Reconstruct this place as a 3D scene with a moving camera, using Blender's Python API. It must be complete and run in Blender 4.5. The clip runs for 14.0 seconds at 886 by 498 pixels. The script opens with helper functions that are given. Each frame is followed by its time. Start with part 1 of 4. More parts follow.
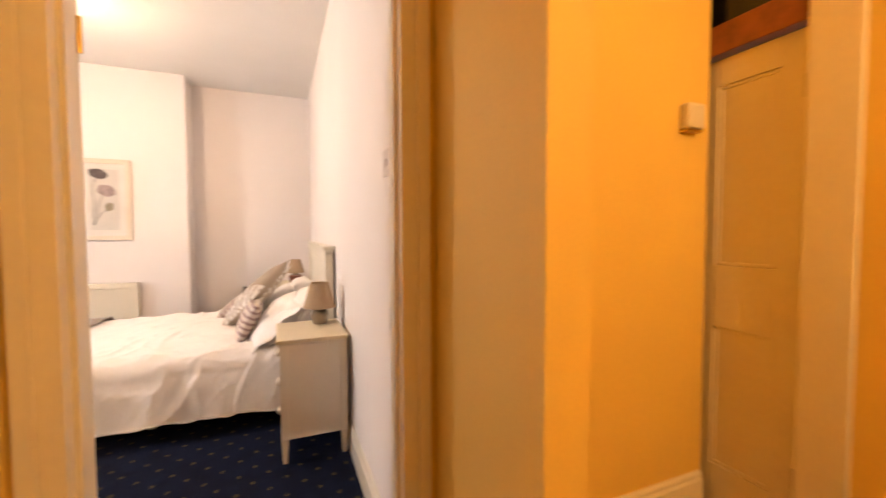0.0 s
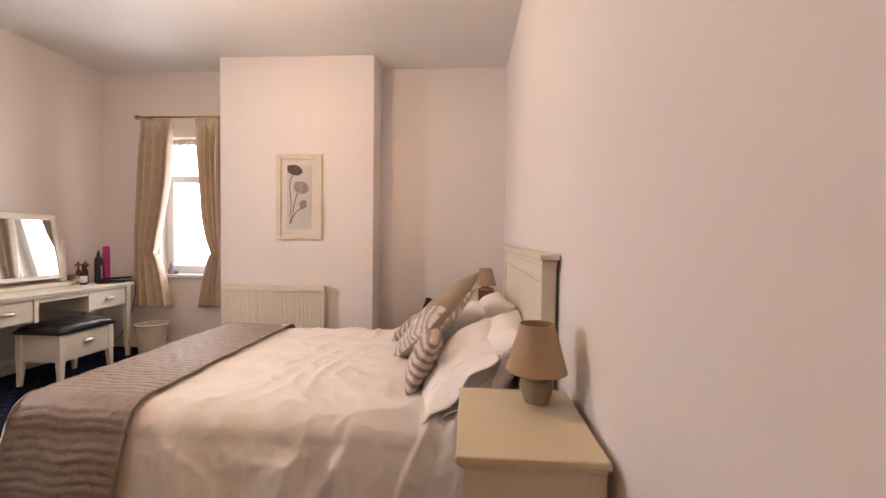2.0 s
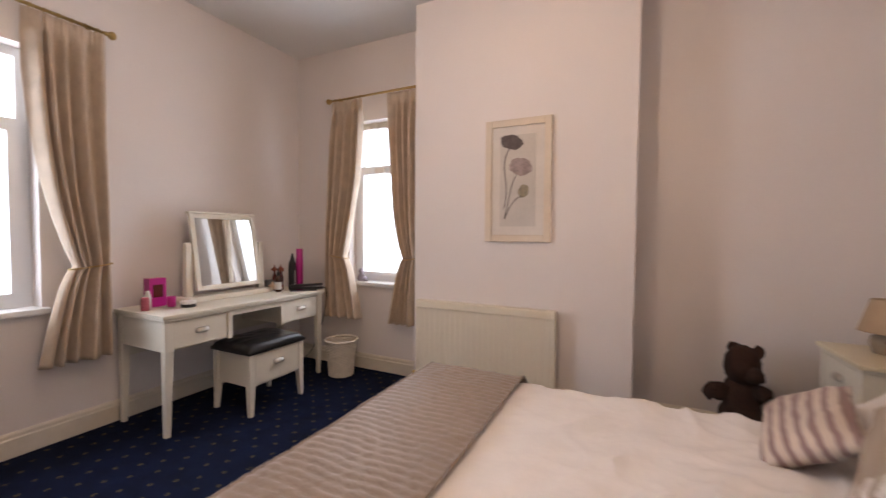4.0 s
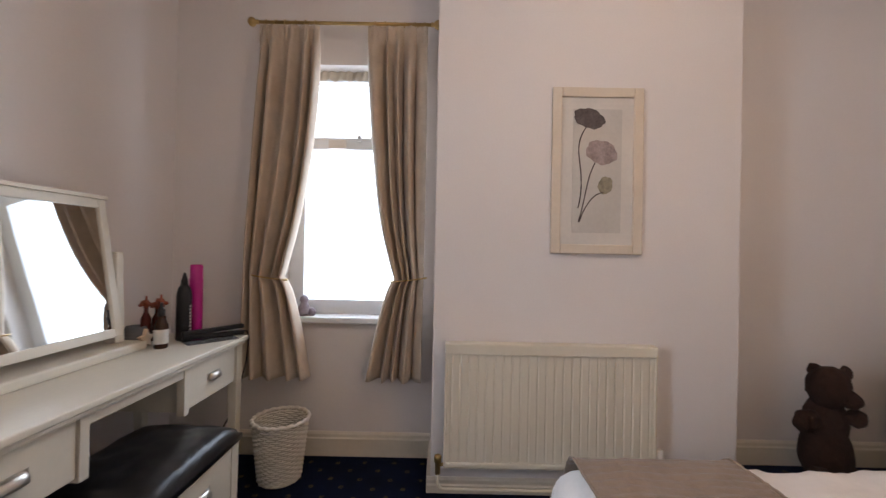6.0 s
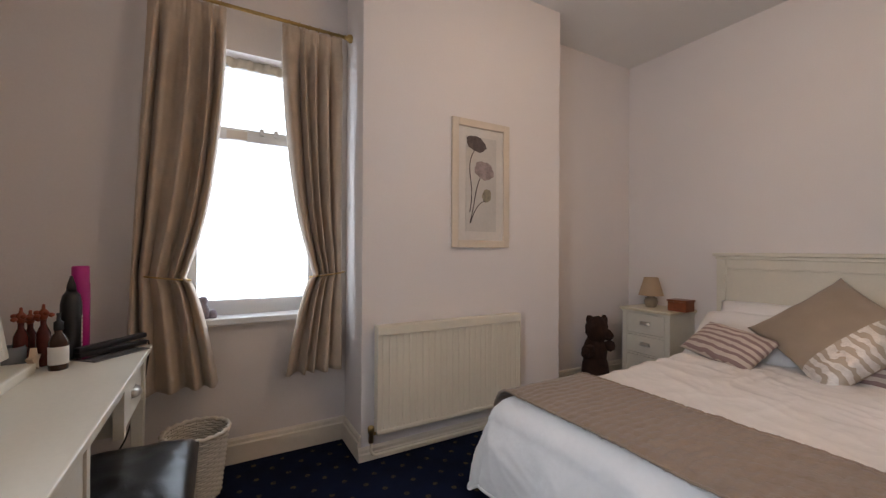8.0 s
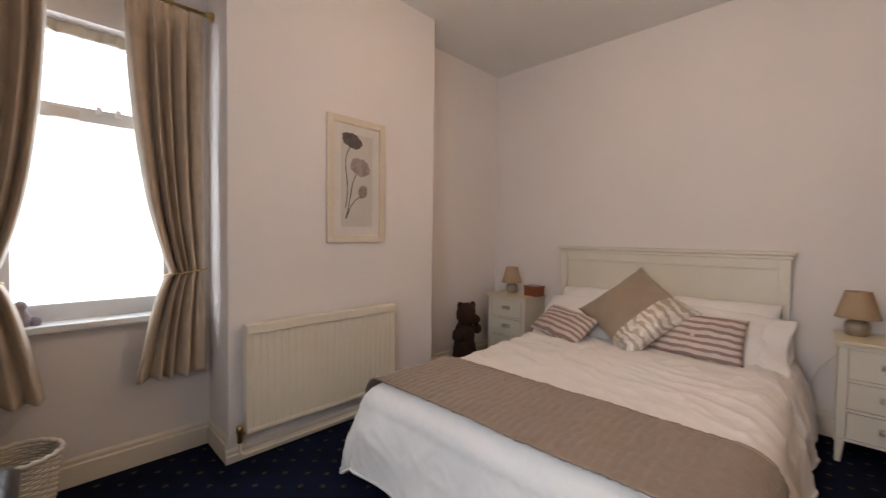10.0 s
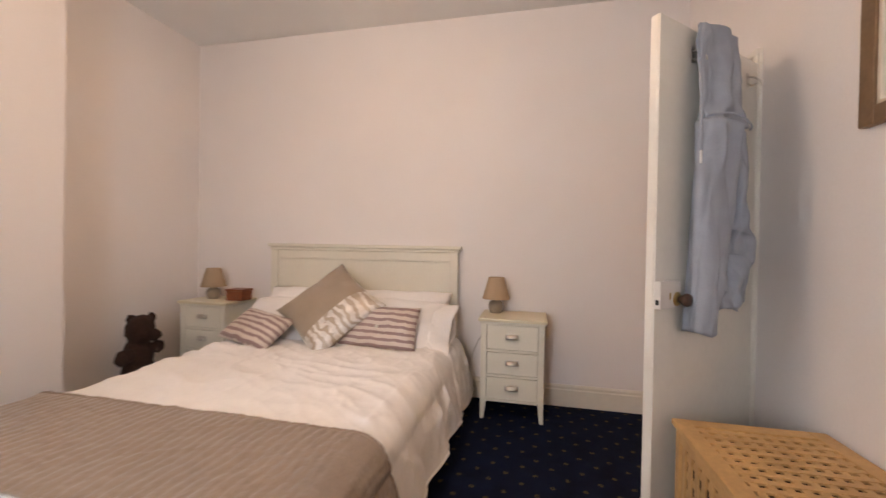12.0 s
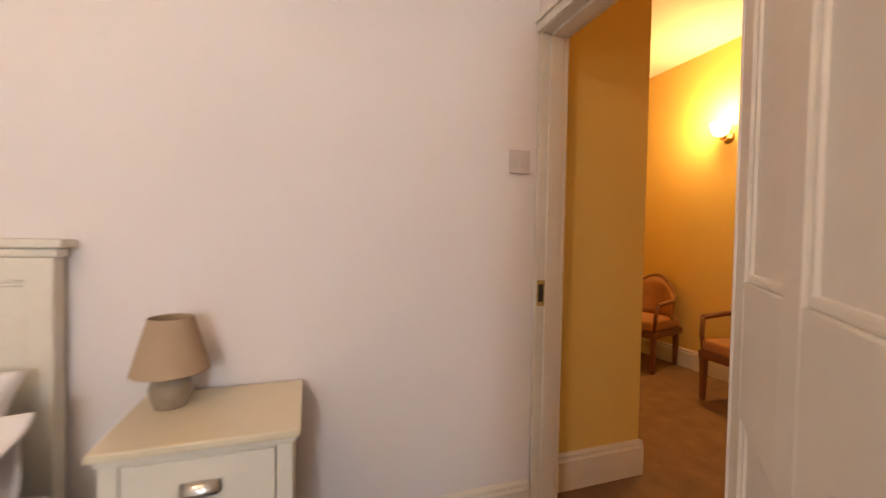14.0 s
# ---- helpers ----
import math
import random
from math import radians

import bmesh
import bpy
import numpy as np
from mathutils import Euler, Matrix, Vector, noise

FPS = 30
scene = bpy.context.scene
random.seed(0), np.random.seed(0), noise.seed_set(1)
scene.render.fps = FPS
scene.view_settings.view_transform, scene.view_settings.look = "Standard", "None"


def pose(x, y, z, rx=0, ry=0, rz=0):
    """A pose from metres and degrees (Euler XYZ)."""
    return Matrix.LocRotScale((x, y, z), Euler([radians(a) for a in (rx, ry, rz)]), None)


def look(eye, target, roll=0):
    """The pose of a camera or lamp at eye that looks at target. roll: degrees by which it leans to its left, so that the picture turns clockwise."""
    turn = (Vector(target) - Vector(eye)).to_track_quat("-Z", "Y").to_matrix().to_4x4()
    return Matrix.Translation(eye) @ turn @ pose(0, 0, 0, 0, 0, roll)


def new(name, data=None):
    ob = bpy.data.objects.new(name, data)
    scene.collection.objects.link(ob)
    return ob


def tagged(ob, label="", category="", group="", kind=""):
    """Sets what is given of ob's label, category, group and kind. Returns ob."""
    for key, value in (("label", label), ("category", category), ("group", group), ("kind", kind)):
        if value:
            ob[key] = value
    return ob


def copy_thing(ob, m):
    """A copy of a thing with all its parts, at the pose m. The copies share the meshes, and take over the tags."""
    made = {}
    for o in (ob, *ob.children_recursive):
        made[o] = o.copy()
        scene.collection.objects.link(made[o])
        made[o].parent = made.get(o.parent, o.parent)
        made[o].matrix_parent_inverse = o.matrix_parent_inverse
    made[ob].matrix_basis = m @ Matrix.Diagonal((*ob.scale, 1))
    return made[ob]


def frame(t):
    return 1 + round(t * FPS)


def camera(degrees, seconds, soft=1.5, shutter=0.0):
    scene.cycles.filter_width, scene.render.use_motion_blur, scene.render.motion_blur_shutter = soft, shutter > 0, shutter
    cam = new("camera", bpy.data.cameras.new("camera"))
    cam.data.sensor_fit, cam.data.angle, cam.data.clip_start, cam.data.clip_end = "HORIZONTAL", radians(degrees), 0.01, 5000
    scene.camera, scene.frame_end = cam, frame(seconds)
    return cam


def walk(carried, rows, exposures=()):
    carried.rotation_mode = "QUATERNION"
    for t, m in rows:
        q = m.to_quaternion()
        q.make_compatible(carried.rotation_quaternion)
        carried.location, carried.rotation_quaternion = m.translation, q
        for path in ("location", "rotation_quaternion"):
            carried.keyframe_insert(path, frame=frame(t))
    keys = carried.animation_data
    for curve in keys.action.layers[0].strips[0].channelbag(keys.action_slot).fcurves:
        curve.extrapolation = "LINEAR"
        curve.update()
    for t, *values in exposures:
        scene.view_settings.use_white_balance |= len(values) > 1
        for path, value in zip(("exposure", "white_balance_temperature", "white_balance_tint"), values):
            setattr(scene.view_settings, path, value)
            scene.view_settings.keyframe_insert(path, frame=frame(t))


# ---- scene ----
cam = camera(96.6, 14.0, 1.3, 0.35)
PATH = [
    (0, (0.446, 0.757, 1.205), (1.211, 2.603, 1.12), -0.2),
    (0.5, (0.432, 1.007, 1.186), (0.691, 2.989, 1.116), 0.2),
    (1, (0.452, 1.329, 1.192), (0.563, 3.325, 1.138), 0.7),
    (1.5, (0.475, 1.691, 1.176), (0.509, 3.69, 1.125), 0.7),
    (2, (0.438, 1.988, 1.17), (0.318, 3.984, 1.114), 0.7),
    (2.5, (0.313, 2.311, 1.166), (0.065, 4.295, 1.102), 0.6),
    (3, (0.153, 2.606, 1.17), (-0.223, 4.57, 1.104), 0.5),
    (3.5, (-0.108, 2.892, 1.178), (-0.7, 4.801, 1.103), 0.5),
    (4.1, (-0.50, 3.075, 1.178), (-1.42, 4.85, 1.11), 0.5),
    (4.8, (-1.05, 3.20, 1.165), (-2.15, 4.87, 1.115), 0.7),
    (5.4, (-1.52, 3.43, 1.15), (-2.01, 5.37, 1.13), 0.9),
    (6, (-1.823, 3.683, 1.139), (-1.83, 5.683, 1.148), 1.1),
    (6.5, (-2.181, 3.711, 1.139), (-1.719, 5.656, 1.164), 1.1),
    (7, (-2.45, 3.642, 1.117), (-1.705, 5.498, 1.142), 0.8),
    (9.5, (-2.559, 3.444, 1.155), (-1.292, 4.991, 1.109), 0.4),
    (10, (-2.54, 3.38, 1.18), (-1.109, 4.776, 1.118), 0.7),
    (10.5, (-2.482, 3.291, 1.165), (-0.892, 4.502, 1.118), 0.7),
    (11, (-2.423, 3.209, 1.155), (-0.696, 4.217, 1.116), 0.8),
    (11.5, (-2.319, 3.075, 1.129), (-0.47, 3.835, 1.106), 0.9),
    (12, (-2.109, 3.013, 1.118), (-0.158, 3.452, 1.1), 1.0),
    (12.5, (-1.79, 3.013, 1.137), (0.207, 3.113, 1.103), 1.0),
    (13, (-1.404, 3.026, 1.154), (0.591, 2.893, 1.101), 0.9),
    (13.5, (-0.967, 2.972, 1.145), (1.004, 2.638, 1.085), 0.7),
    (14, (-0.605, 2.892, 1.131), (1.288, 2.248, 1.082), 1.1),
]
EXPOSURES = [(0, 0.6, 6950, 14), (1.0, 0.52, 6900, 16), (1.5, 0.12, 6750, 18), (2.2, -0.16, 6650, 18), (3.0, -0.32, 6450, 18), (3.7, -0.48, 6300, 17), (5.8, -0.72, 5800, 11), (7.2, -1.06, 5900, 10), (9.3, -0.94, 6150, 10), (10.0, -0.9, 6300, 11), (11.0, -0.56, 6550, 13), (12.0, -0.30, 6500, 13), (12.8, -0.20, 6450, 14), (14.0, -0.06, 6600, 13)]
walk(cam, [(t, look(eye, target, roll)) for t, eye, target, roll in PATH], EXPOSURES)

# ---- light ----
world = bpy.data.worlds.new("sky")
scene.world = world
world.use_nodes = True
sky = world.node_tree.nodes.new("ShaderNodeTexSky")
sky.sky_type, sky.sun_disc, sky.sun_elevation, sky.sun_rotation = "NISHITA", False, radians(40), radians(60)
world.node_tree.links.new(sky.outputs[0], world.node_tree.nodes["Background"].inputs[0])
world.node_tree.nodes["Background"].inputs[1].default_value = 0.12
sun = new("sun", bpy.data.lights.new("sun", "SUN"))
sun.data.energy, sun.data.angle, sun.data.color = 0.6, radians(12), (1.0, 0.95, 0.88)
sun.matrix_world = look((-8, 12, 14), (0, 4, 0))


def area_lamp(name, eye, target, w, h, power, colour):
    ob = new(name, bpy.data.lights.new(name, "AREA"))
    ob.data.shape, ob.data.size, ob.data.size_y = "RECTANGLE", w, h
    ob.data.energy, ob.data.color = power, colour
    ob.matrix_world = look(eye, target)
    return ob


def point_lamp(name, at, power, colour, radius):
    ob = new(name, bpy.data.lights.new(name, "POINT"))
    ob.data.energy, ob.data.color, ob.data.shadow_soft_size = power, colour, radius
    ob.location = at
    return ob


DAY = (0.90, 0.95, 1.0)
area_lamp("window_daylight", (-2.32, 6.12, 1.46), (-2.32, 4, 1.46), 0.86, 1.5, 30, DAY)
area_lamp("window_daylight", (-3.62, 3.65, 1.46), (-1, 3.65, 1.46), 0.9, 1.5, 50, DAY)
point_lamp("chandelier_glow", (-1.05, 3.95, 2.43), 31, (1.0, 0.73, 0.53), 0.06)
point_lamp("wall_light_glow", (1.76, -0.20, 2.20), 50, (1.0, 0.60, 0.22), 0.06)


# ---- materials ----
def mat(name, base, rough=0.6, var=0.12, scale=6.0, bump=0.0, fine=60.0, metal=0.0, sheen=0.0, spec=0.5):
    m = bpy.data.materials.new(name)
    m.use_nodes = True
    n, l = m.node_tree.nodes, m.node_tree.links
    b = n["Principled BSDF"]
    b.inputs["Roughness"].default_value, b.inputs["Metallic"].default_value = rough, metal
    b.inputs["Sheen Weight"].default_value = sheen
    b.inputs["Specular IOR Level"].default_value = spec
    co = n.new("ShaderNodeTexCoord")
    big, small = n.new("ShaderNodeTexNoise"), n.new("ShaderNodeTexNoise")
    big.inputs["Scale"].default_value, big.inputs["Detail"].default_value = scale, 4
    small.inputs["Scale"].default_value, small.inputs["Detail"].default_value = fine, 3
    l.new(co.outputs["Object"], big.inputs["Vector"]), l.new(co.outputs["Object"], small.inputs["Vector"])
    add = n.new("ShaderNodeMath")
    add.operation = "MULTIPLY_ADD"
    add.inputs[1].default_value = 0.5
    l.new(small.outputs[0], add.inputs[0]), l.new(big.outputs[0], add.inputs[2])
    ramp = n.new("ShaderNodeMapRange")
    ramp.inputs[1].default_value, ramp.inputs[2].default_value = 0.45, 1.05
    ramp.inputs[3].default_value, ramp.inputs[4].default_value = 1 - var, 1 + var * 0.6
    l.new(add.outputs[0], ramp.inputs[0])
    mul = n.new("ShaderNodeMix")
    mul.data_type, mul.blend_type = "RGBA", "MULTIPLY"
    mul.inputs["Factor"].default_value = 1
    mul.inputs["A"].default_value = (*base, 1)
    l.new(ramp.outputs[0], mul.inputs["B"])
    l.new(mul.outputs["Result"], b.inputs["Base Color"])
    if bump:
        bp = n.new("ShaderNodeBump")
        bp.inputs["Strength"].default_value, bp.inputs["Distance"].default_value = bump, 0.01
        l.new(add.outputs[0], bp.inputs["Height"]), l.new(bp.outputs[0], b.inputs["Normal"])
    return m


def pattern(m, colour, build):
    """Lays a second colour over the material where build(nodes, links, object coordinate) gives 1."""
    n, l = m.node_tree.nodes, m.node_tree.links
    b = n["Principled BSDF"]
    old = b.inputs["Base Color"].links[0].from_socket
    mask = build(n, l, n["Texture Coordinate"].outputs["Object"])
    mix = n.new("ShaderNodeMix")
    mix.data_type = "RGBA"
    l.new(mask, mix.inputs["Factor"]), l.new(old, mix.inputs["A"])
    mix.inputs["B"].default_value = (*colour, 1)
    l.new(mix.outputs["Result"], b.inputs["Base Color"])
    return m


def step(n, l, socket, edge, below=True):
    s = n.new("ShaderNodeMath")
    s.operation = "LESS_THAN" if below else "GREATER_THAN"
    s.inputs[1].default_value = edge
    l.new(socket, s.inputs[0])
    return s.outputs[0]


def dots(size, width):
    def build(n, l, co):
        mp, v = n.new("ShaderNodeMapping"), n.new("ShaderNodeTexVoronoi")
        mp.inputs["Rotation"].default_value = (0, 0, radians(45))
        v.voronoi_dimensions = "2D"
        v.inputs["Scale"].default_value, v.inputs["Randomness"].default_value = 1 / size, 0.12
        l.new(co, mp.inputs[0]), l.new(mp.outputs[0], v.inputs["Vector"])
        spot = step(n, l, v.outputs["Distance"], width)
        no = n.new("ShaderNodeTexNoise")
        no.inputs["Scale"].default_value = 90
        l.new(co, no.inputs["Vector"])
        m = n.new("ShaderNodeMath")
        m.operation = "MULTIPLY"
        l.new(spot, m.inputs[0]), l.new(step(n, l, no.outputs[0], 0.56), m.inputs[1])
        return m.outputs[0]
    return build


def bands(axis, size, part_, wobble=0.4):
    def build(n, l, co):
        w = n.new("ShaderNodeTexWave")
        w.bands_direction = axis
        w.inputs["Scale"].default_value, w.inputs["Distortion"].default_value = 0.314 / size, wobble
        w.inputs["Detail Scale"].default_value = 2
        l.new(co, w.inputs["Vector"])
        return step(n, l, w.outputs["Fac"], part_)
    return build


def glowing(name, colour, strength):
    m = bpy.data.materials.new(name)
    m.use_nodes = True
    b = m.node_tree.nodes["Principled BSDF"]
    b.inputs["Base Color"].default_value = (*colour, 1)
    b.inputs["Emission Color"].default_value, b.inputs["Emission Strength"].default_value = (*colour, 1), strength
    return m


WALL = mat("wall_paint", (0.80, 0.745, 0.715), 0.75, 0.045, 1.3, 0.10, 120)
CEIL = mat("ceiling_paint", (0.80, 0.78, 0.75), 0.85, 0.05, 1.5, 0.12, 90)
YELLOW = mat("yellow_paint", (0.78, 0.56, 0.17), 0.7, 0.06, 1.5, 0.10, 120)
GLOSS = mat("white_gloss_paint", (0.76, 0.71, 0.63), 0.38, 0.06, 3.0, 0.08, 40)
SKIRT = mat("skirting_paint", (0.74, 0.67, 0.56), 0.42, 0.08, 3.0, 0.06, 40)
CREAM = mat("cream_furniture_paint", (0.74, 0.69, 0.58), 0.42, 0.06, 4.0, 0.05, 70)
CREAMTOP = mat("cream_tabletop_paint", (0.72, 0.63, 0.45), 0.33, 0.07, 5.0, 0.04, 70)
CARPET = pattern(mat("navy_carpet", (0.004, 0.0075, 0.026), 0.95, 0.5, 9.0, 0.6, 260, spec=0.12), (0.07, 0.055, 0.025), dots(0.105, 0.12))
BROWN_CARPET = mat("brown_carpet", (0.22, 0.13, 0.07), 0.95, 0.25, 9.0, 0.5, 250)
CURTAIN = mat("beige_curtain_cloth", (0.55, 0.44, 0.33), 0.75, 0.18, 12.0, 0.2, 220, sheen=0.2)
LINING = mat("cream_lining", (0.62, 0.55, 0.45), 0.85, 0.1)
DUVET = mat("white_duvet_cotton", (0.86, 0.83, 0.81), 0.75, 0.05, 9.0, 0.18, 55, sheen=0.1)
THROW = mat("taupe_quilted_satin", (0.27, 0.20, 0.15), 0.5, 0.16, 22.0, 0.35, 90, sheen=0.2)
TAUPE = mat("taupe_cushion_cloth", (0.34, 0.265, 0.195), 0.62, 0.1, 10.0, 0.2, 220, sheen=0.2)
STRIPE = pattern(mat("striped_cushion_cloth", (0.62, 0.53, 0.46), 0.45, 0.12, 10, 0.2, 200), (0.29, 0.195, 0.185), bands("Y", 0.040, 0.42, 1.6))
SEQUIN = pattern(mat("silver_sequins", (0.72, 0.68, 0.64), 0.32, 0.3, 22, 0.4, 160, metal=0.3), (0.43, 0.36, 0.29), bands("X", 0.055, 0.42, 7.0))
LEATHER = mat("black_leather", (0.012, 0.011, 0.012), 0.28, 0.3, 9, 0.12, 190)
CHROME = mat("brushed_nickel", (0.62, 0.58, 0.52), 0.28, 0.1, 20, 0, 90, metal=1.0)
BRASS = mat("aged_brass", (0.52, 0.36, 0.14), 0.3, 0.25, 20, 0, 90, metal=1.0)
GOLD = mat("polished_gold", (0.85, 0.58, 0.22), 0.18, 0.1, 20, 0, 90, metal=1.0)
DARKWOOD = mat("dark_knob_wood", (0.055, 0.025, 0.014), 0.3, 0.4, 18, 0.05, 90)
PINE = mat("pine_wood", (0.56, 0.33, 0.13), 0.45, 0.25, 7, 0.1, 60)
REDWOOD = mat("mahogany", (0.24, 0.07, 0.027), 0.35, 0.35, 12, 0.1, 60)
OAKFRAME = mat("oak_mirror_frame", (0.20, 0.12, 0.06), 0.5, 0.3, 10, 0.2, 70)
SHADE = mat("beige_lampshade_cloth", (0.43, 0.31, 0.20), 0.85, 0.08, 12, 0.15, 250)
CERAMIC = mat("taupe_ceramic", (0.34, 0.27, 0.19), 0.3, 0.2, 22, 0.06, 60)
WICKER = mat("white_wicker", (0.70, 0.64, 0.55), 0.65, 0.15, 20, 0.2, 140)
RADPAINT = mat("cream_radiator_enamel", (0.76, 0.69, 0.56), 0.38, 0.05, 3, 0.03, 40)
FUR = mat("dark_brown_plush", (0.035, 0.014, 0.008), 0.95, 0.5, 25, 0.9, 160)
HOODIE = mat("grey_blue_jersey", (0.33, 0.35, 0.40), 0.9, 0.12, 14, 0.25, 240)
PICFRAME = mat("limed_wood_frame", (0.70, 0.60, 0.48), 0.5, 0.07, 5, 0.08, 70)
PAPER = mat("pale_print", (0.68, 0.63, 0.57), 0.7, 0.08, 5, 0, 60)
INNERPAPER = mat("pale_print_centre", (0.58, 0.54, 0.49), 0.7, 0.1, 5, 0, 60)
PETALDARK = mat("print_dark_petal", (0.115, 0.09, 0.085), 0.7, 0.5, 38, 0, 90)
PETALPINK = mat("print_mauve_petal", (0.36, 0.28, 0.265), 0.7, 0.4, 38, 0, 90)
PETALGREEN = mat("print_olive_bud", (0.30, 0.26, 0.18), 0.7, 0.5, 38, 0, 90)
PINK = mat("magenta_plastic", (0.48, 0.015, 0.23), 0.3, 0.1)
BLACK = mat("black_plastic", (0.012, 0.012, 0.014), 0.3, 0.2)
AMBER = mat("brown_bottle_glass", (0.05, 0.018, 0.008), 0.12, 0.2)
LABEL = mat("white_label", (0.72, 0.70, 0.66), 0.6, 0.05)
REDGLASS = mat("red_bottle", (0.10, 0.014, 0.01), 0.2, 0.3)
ORANGE = mat("orange_berries", (0.30, 0.06, 0.02), 0.5, 0.3)
STARMAT = mat("pale_wooden_star", (0.68, 0.52, 0.36), 0.6, 0.15)
PLASTIC = mat("white_plastic", (0.70, 0.65, 0.60), 0.4, 0.04)
# white plastic darkened in its colour for the shade on the switch
SWITCH = mat("shaded_switch_plastic", (0.63, 0.57, 0.54), 0.4, 0.06)
UPVC = mat("white_window_frame", (0.78, 0.79, 0.80), 0.35, 0.03)
SEAT = mat("tan_chair_upholstery", (0.42, 0.20, 0.08), 0.6, 0.15, 12, 0.2, 160)
CHAIRWOOD = mat("chair_wood", (0.20, 0.075, 0.028), 0.35, 0.3, 12, 0.05, 60)
GREYGLASS = mat("smoky_glass_jar", (0.15, 0.15, 0.15), 0.12, 0.1)
LILAC = mat("lilac_ornament", (0.28, 0.24, 0.28), 0.5, 0.3, 30)
DARKGLASS = mat("dark_transom_glass", (0.01, 0.01, 0.015), 0.1, 0.1)
MIRROR = mat("mirror_glass", (0.86, 0.88, 0.87), 0.02, 0.0, metal=1.0)
GLASS = bpy.data.materials.new("clear_glass")
GLASS.use_nodes = True
_b = GLASS.node_tree.nodes["Principled BSDF"]
_b.inputs["Transmission Weight"].default_value, _b.inputs["Roughness"].default_value = 1, 0.0
_b.inputs["IOR"].default_value = 1.02
BULB = glowing("lit_frosted_glass", (1.0, 0.62, 0.25), 14)


# ---- mesh helpers ----
def part(name, bm, material, parent=None, label="", smooth=False, m=None):
    me = bpy.data.meshes.new(name)
    if m is not None:
        bm.transform(m)
    bmesh.ops.recalc_face_normals(bm, faces=bm.faces)
    if smooth:
        for f in bm.faces:
            f.smooth = True
    bm.to_mesh(me)
    bm.free()
    me.materials.append(material)
    ob = new(name, me)
    if parent:
        ob.parent = parent
    if label:
        ob["label"] = label
    return ob


def thing(name, at, label, category, group="", turn=0):
    ob = new(name)
    ob.empty_display_size = 0.1
    ob.matrix_basis = pose(*at, 0, 0, turn)
    return tagged(ob, label, category, group)


def box(x0, x1, y0, y1, z0, z1, bevel=0.004, bm=None, segs=2):
    out = bm or bmesh.new()
    made = bmesh.ops.create_cube(out, size=1, matrix=Matrix.Translation(((x0 + x1) / 2, (y0 + y1) / 2, (z0 + z1) / 2)) @ Matrix.Diagonal((abs(x1 - x0), abs(y1 - y0), abs(z1 - z0), 1)))
    if bevel:
        edges = list({e for v in made["verts"] for e in v.link_edges})
        bmesh.ops.bevel(out, geom=edges, offset=min(bevel, 0.45 * min(abs(x1 - x0), abs(y1 - y0), abs(z1 - z0))), segments=segs, affect="EDGES", profile=0.6)
    return out


def plain(*spans):
    out = bmesh.new()
    for s in spans:
        box(*s, 0, out)
    return out


def grid(nu, nv, f, wrap=False):
    out = bmesh.new()
    rows = [[out.verts.new(f(i / nu, j / nv)) for j in range(nv + (0 if wrap else 1))] for i in range(nu + 1)]
    count = len(rows[0])
    for i in range(nu):
        for j in range(count if wrap else count - 1):
            out.faces.new((rows[i][j], rows[i + 1][j], rows[i + 1][(j + 1) % count], rows[i][(j + 1) % count]))
    return out


def lathe(profile, segs=24, at=(0, 0, 0)):
    """A turned shape from (radius, height) pairs."""
    out = bmesh.new()
    rings = [[out.verts.new((at[0] + r * math.cos(2 * math.pi * k / segs), at[1] + r * math.sin(2 * math.pi * k / segs), at[2] + z)) for k in range(segs)] for r, z in profile]
    for a, b in zip(rings, rings[1:]):
        for k in range(segs):
            out.faces.new((a[k], a[(k + 1) % segs], b[(k + 1) % segs], b[k]))
    if profile[0][0] > 0.0005:
        out.faces.new(rings[0][::-1])
    if profile[-1][0] > 0.0005:
        out.faces.new(rings[-1])
    bmesh.ops.remove_doubles(out, verts=out.verts, dist=1e-5)
    return out


def tube(points, r, segs=10, bm=None, closed=False):
    out = bm or bmesh.new()
    pts = [Vector(p) for p in points]
    rings = []
    for i, p in enumerate(pts):
        a = pts[i - 1] if i or closed else p
        b = pts[(i + 1) % len(pts)] if i < len(pts) - 1 or closed else p
        q = (b - a).to_track_quat("Z", "Y").to_matrix()
        rr = r(i / (len(pts) - 1)) if callable(r) else r
        rings.append([out.verts.new(p + q @ Vector((rr * math.cos(2 * math.pi * k / segs), rr * math.sin(2 * math.pi * k / segs), 0))) for k in range(segs)])
    pairs = list(zip(rings, rings[1:])) + ([(rings[-1], rings[0])] if closed else [])
    for a, b in pairs:
        for k in range(segs):
            out.faces.new((a[k], a[(k + 1) % segs], b[(k + 1) % segs], b[k]))
    if not closed:
        out.faces.new(rings[0][::-1]), out.faces.new(rings[-1])
    return out


def thick(ob, t, offset=-1):
    s = ob.modifiers.new("thickness", "SOLIDIFY")
    s.thickness, s.offset = t, offset
    return ob


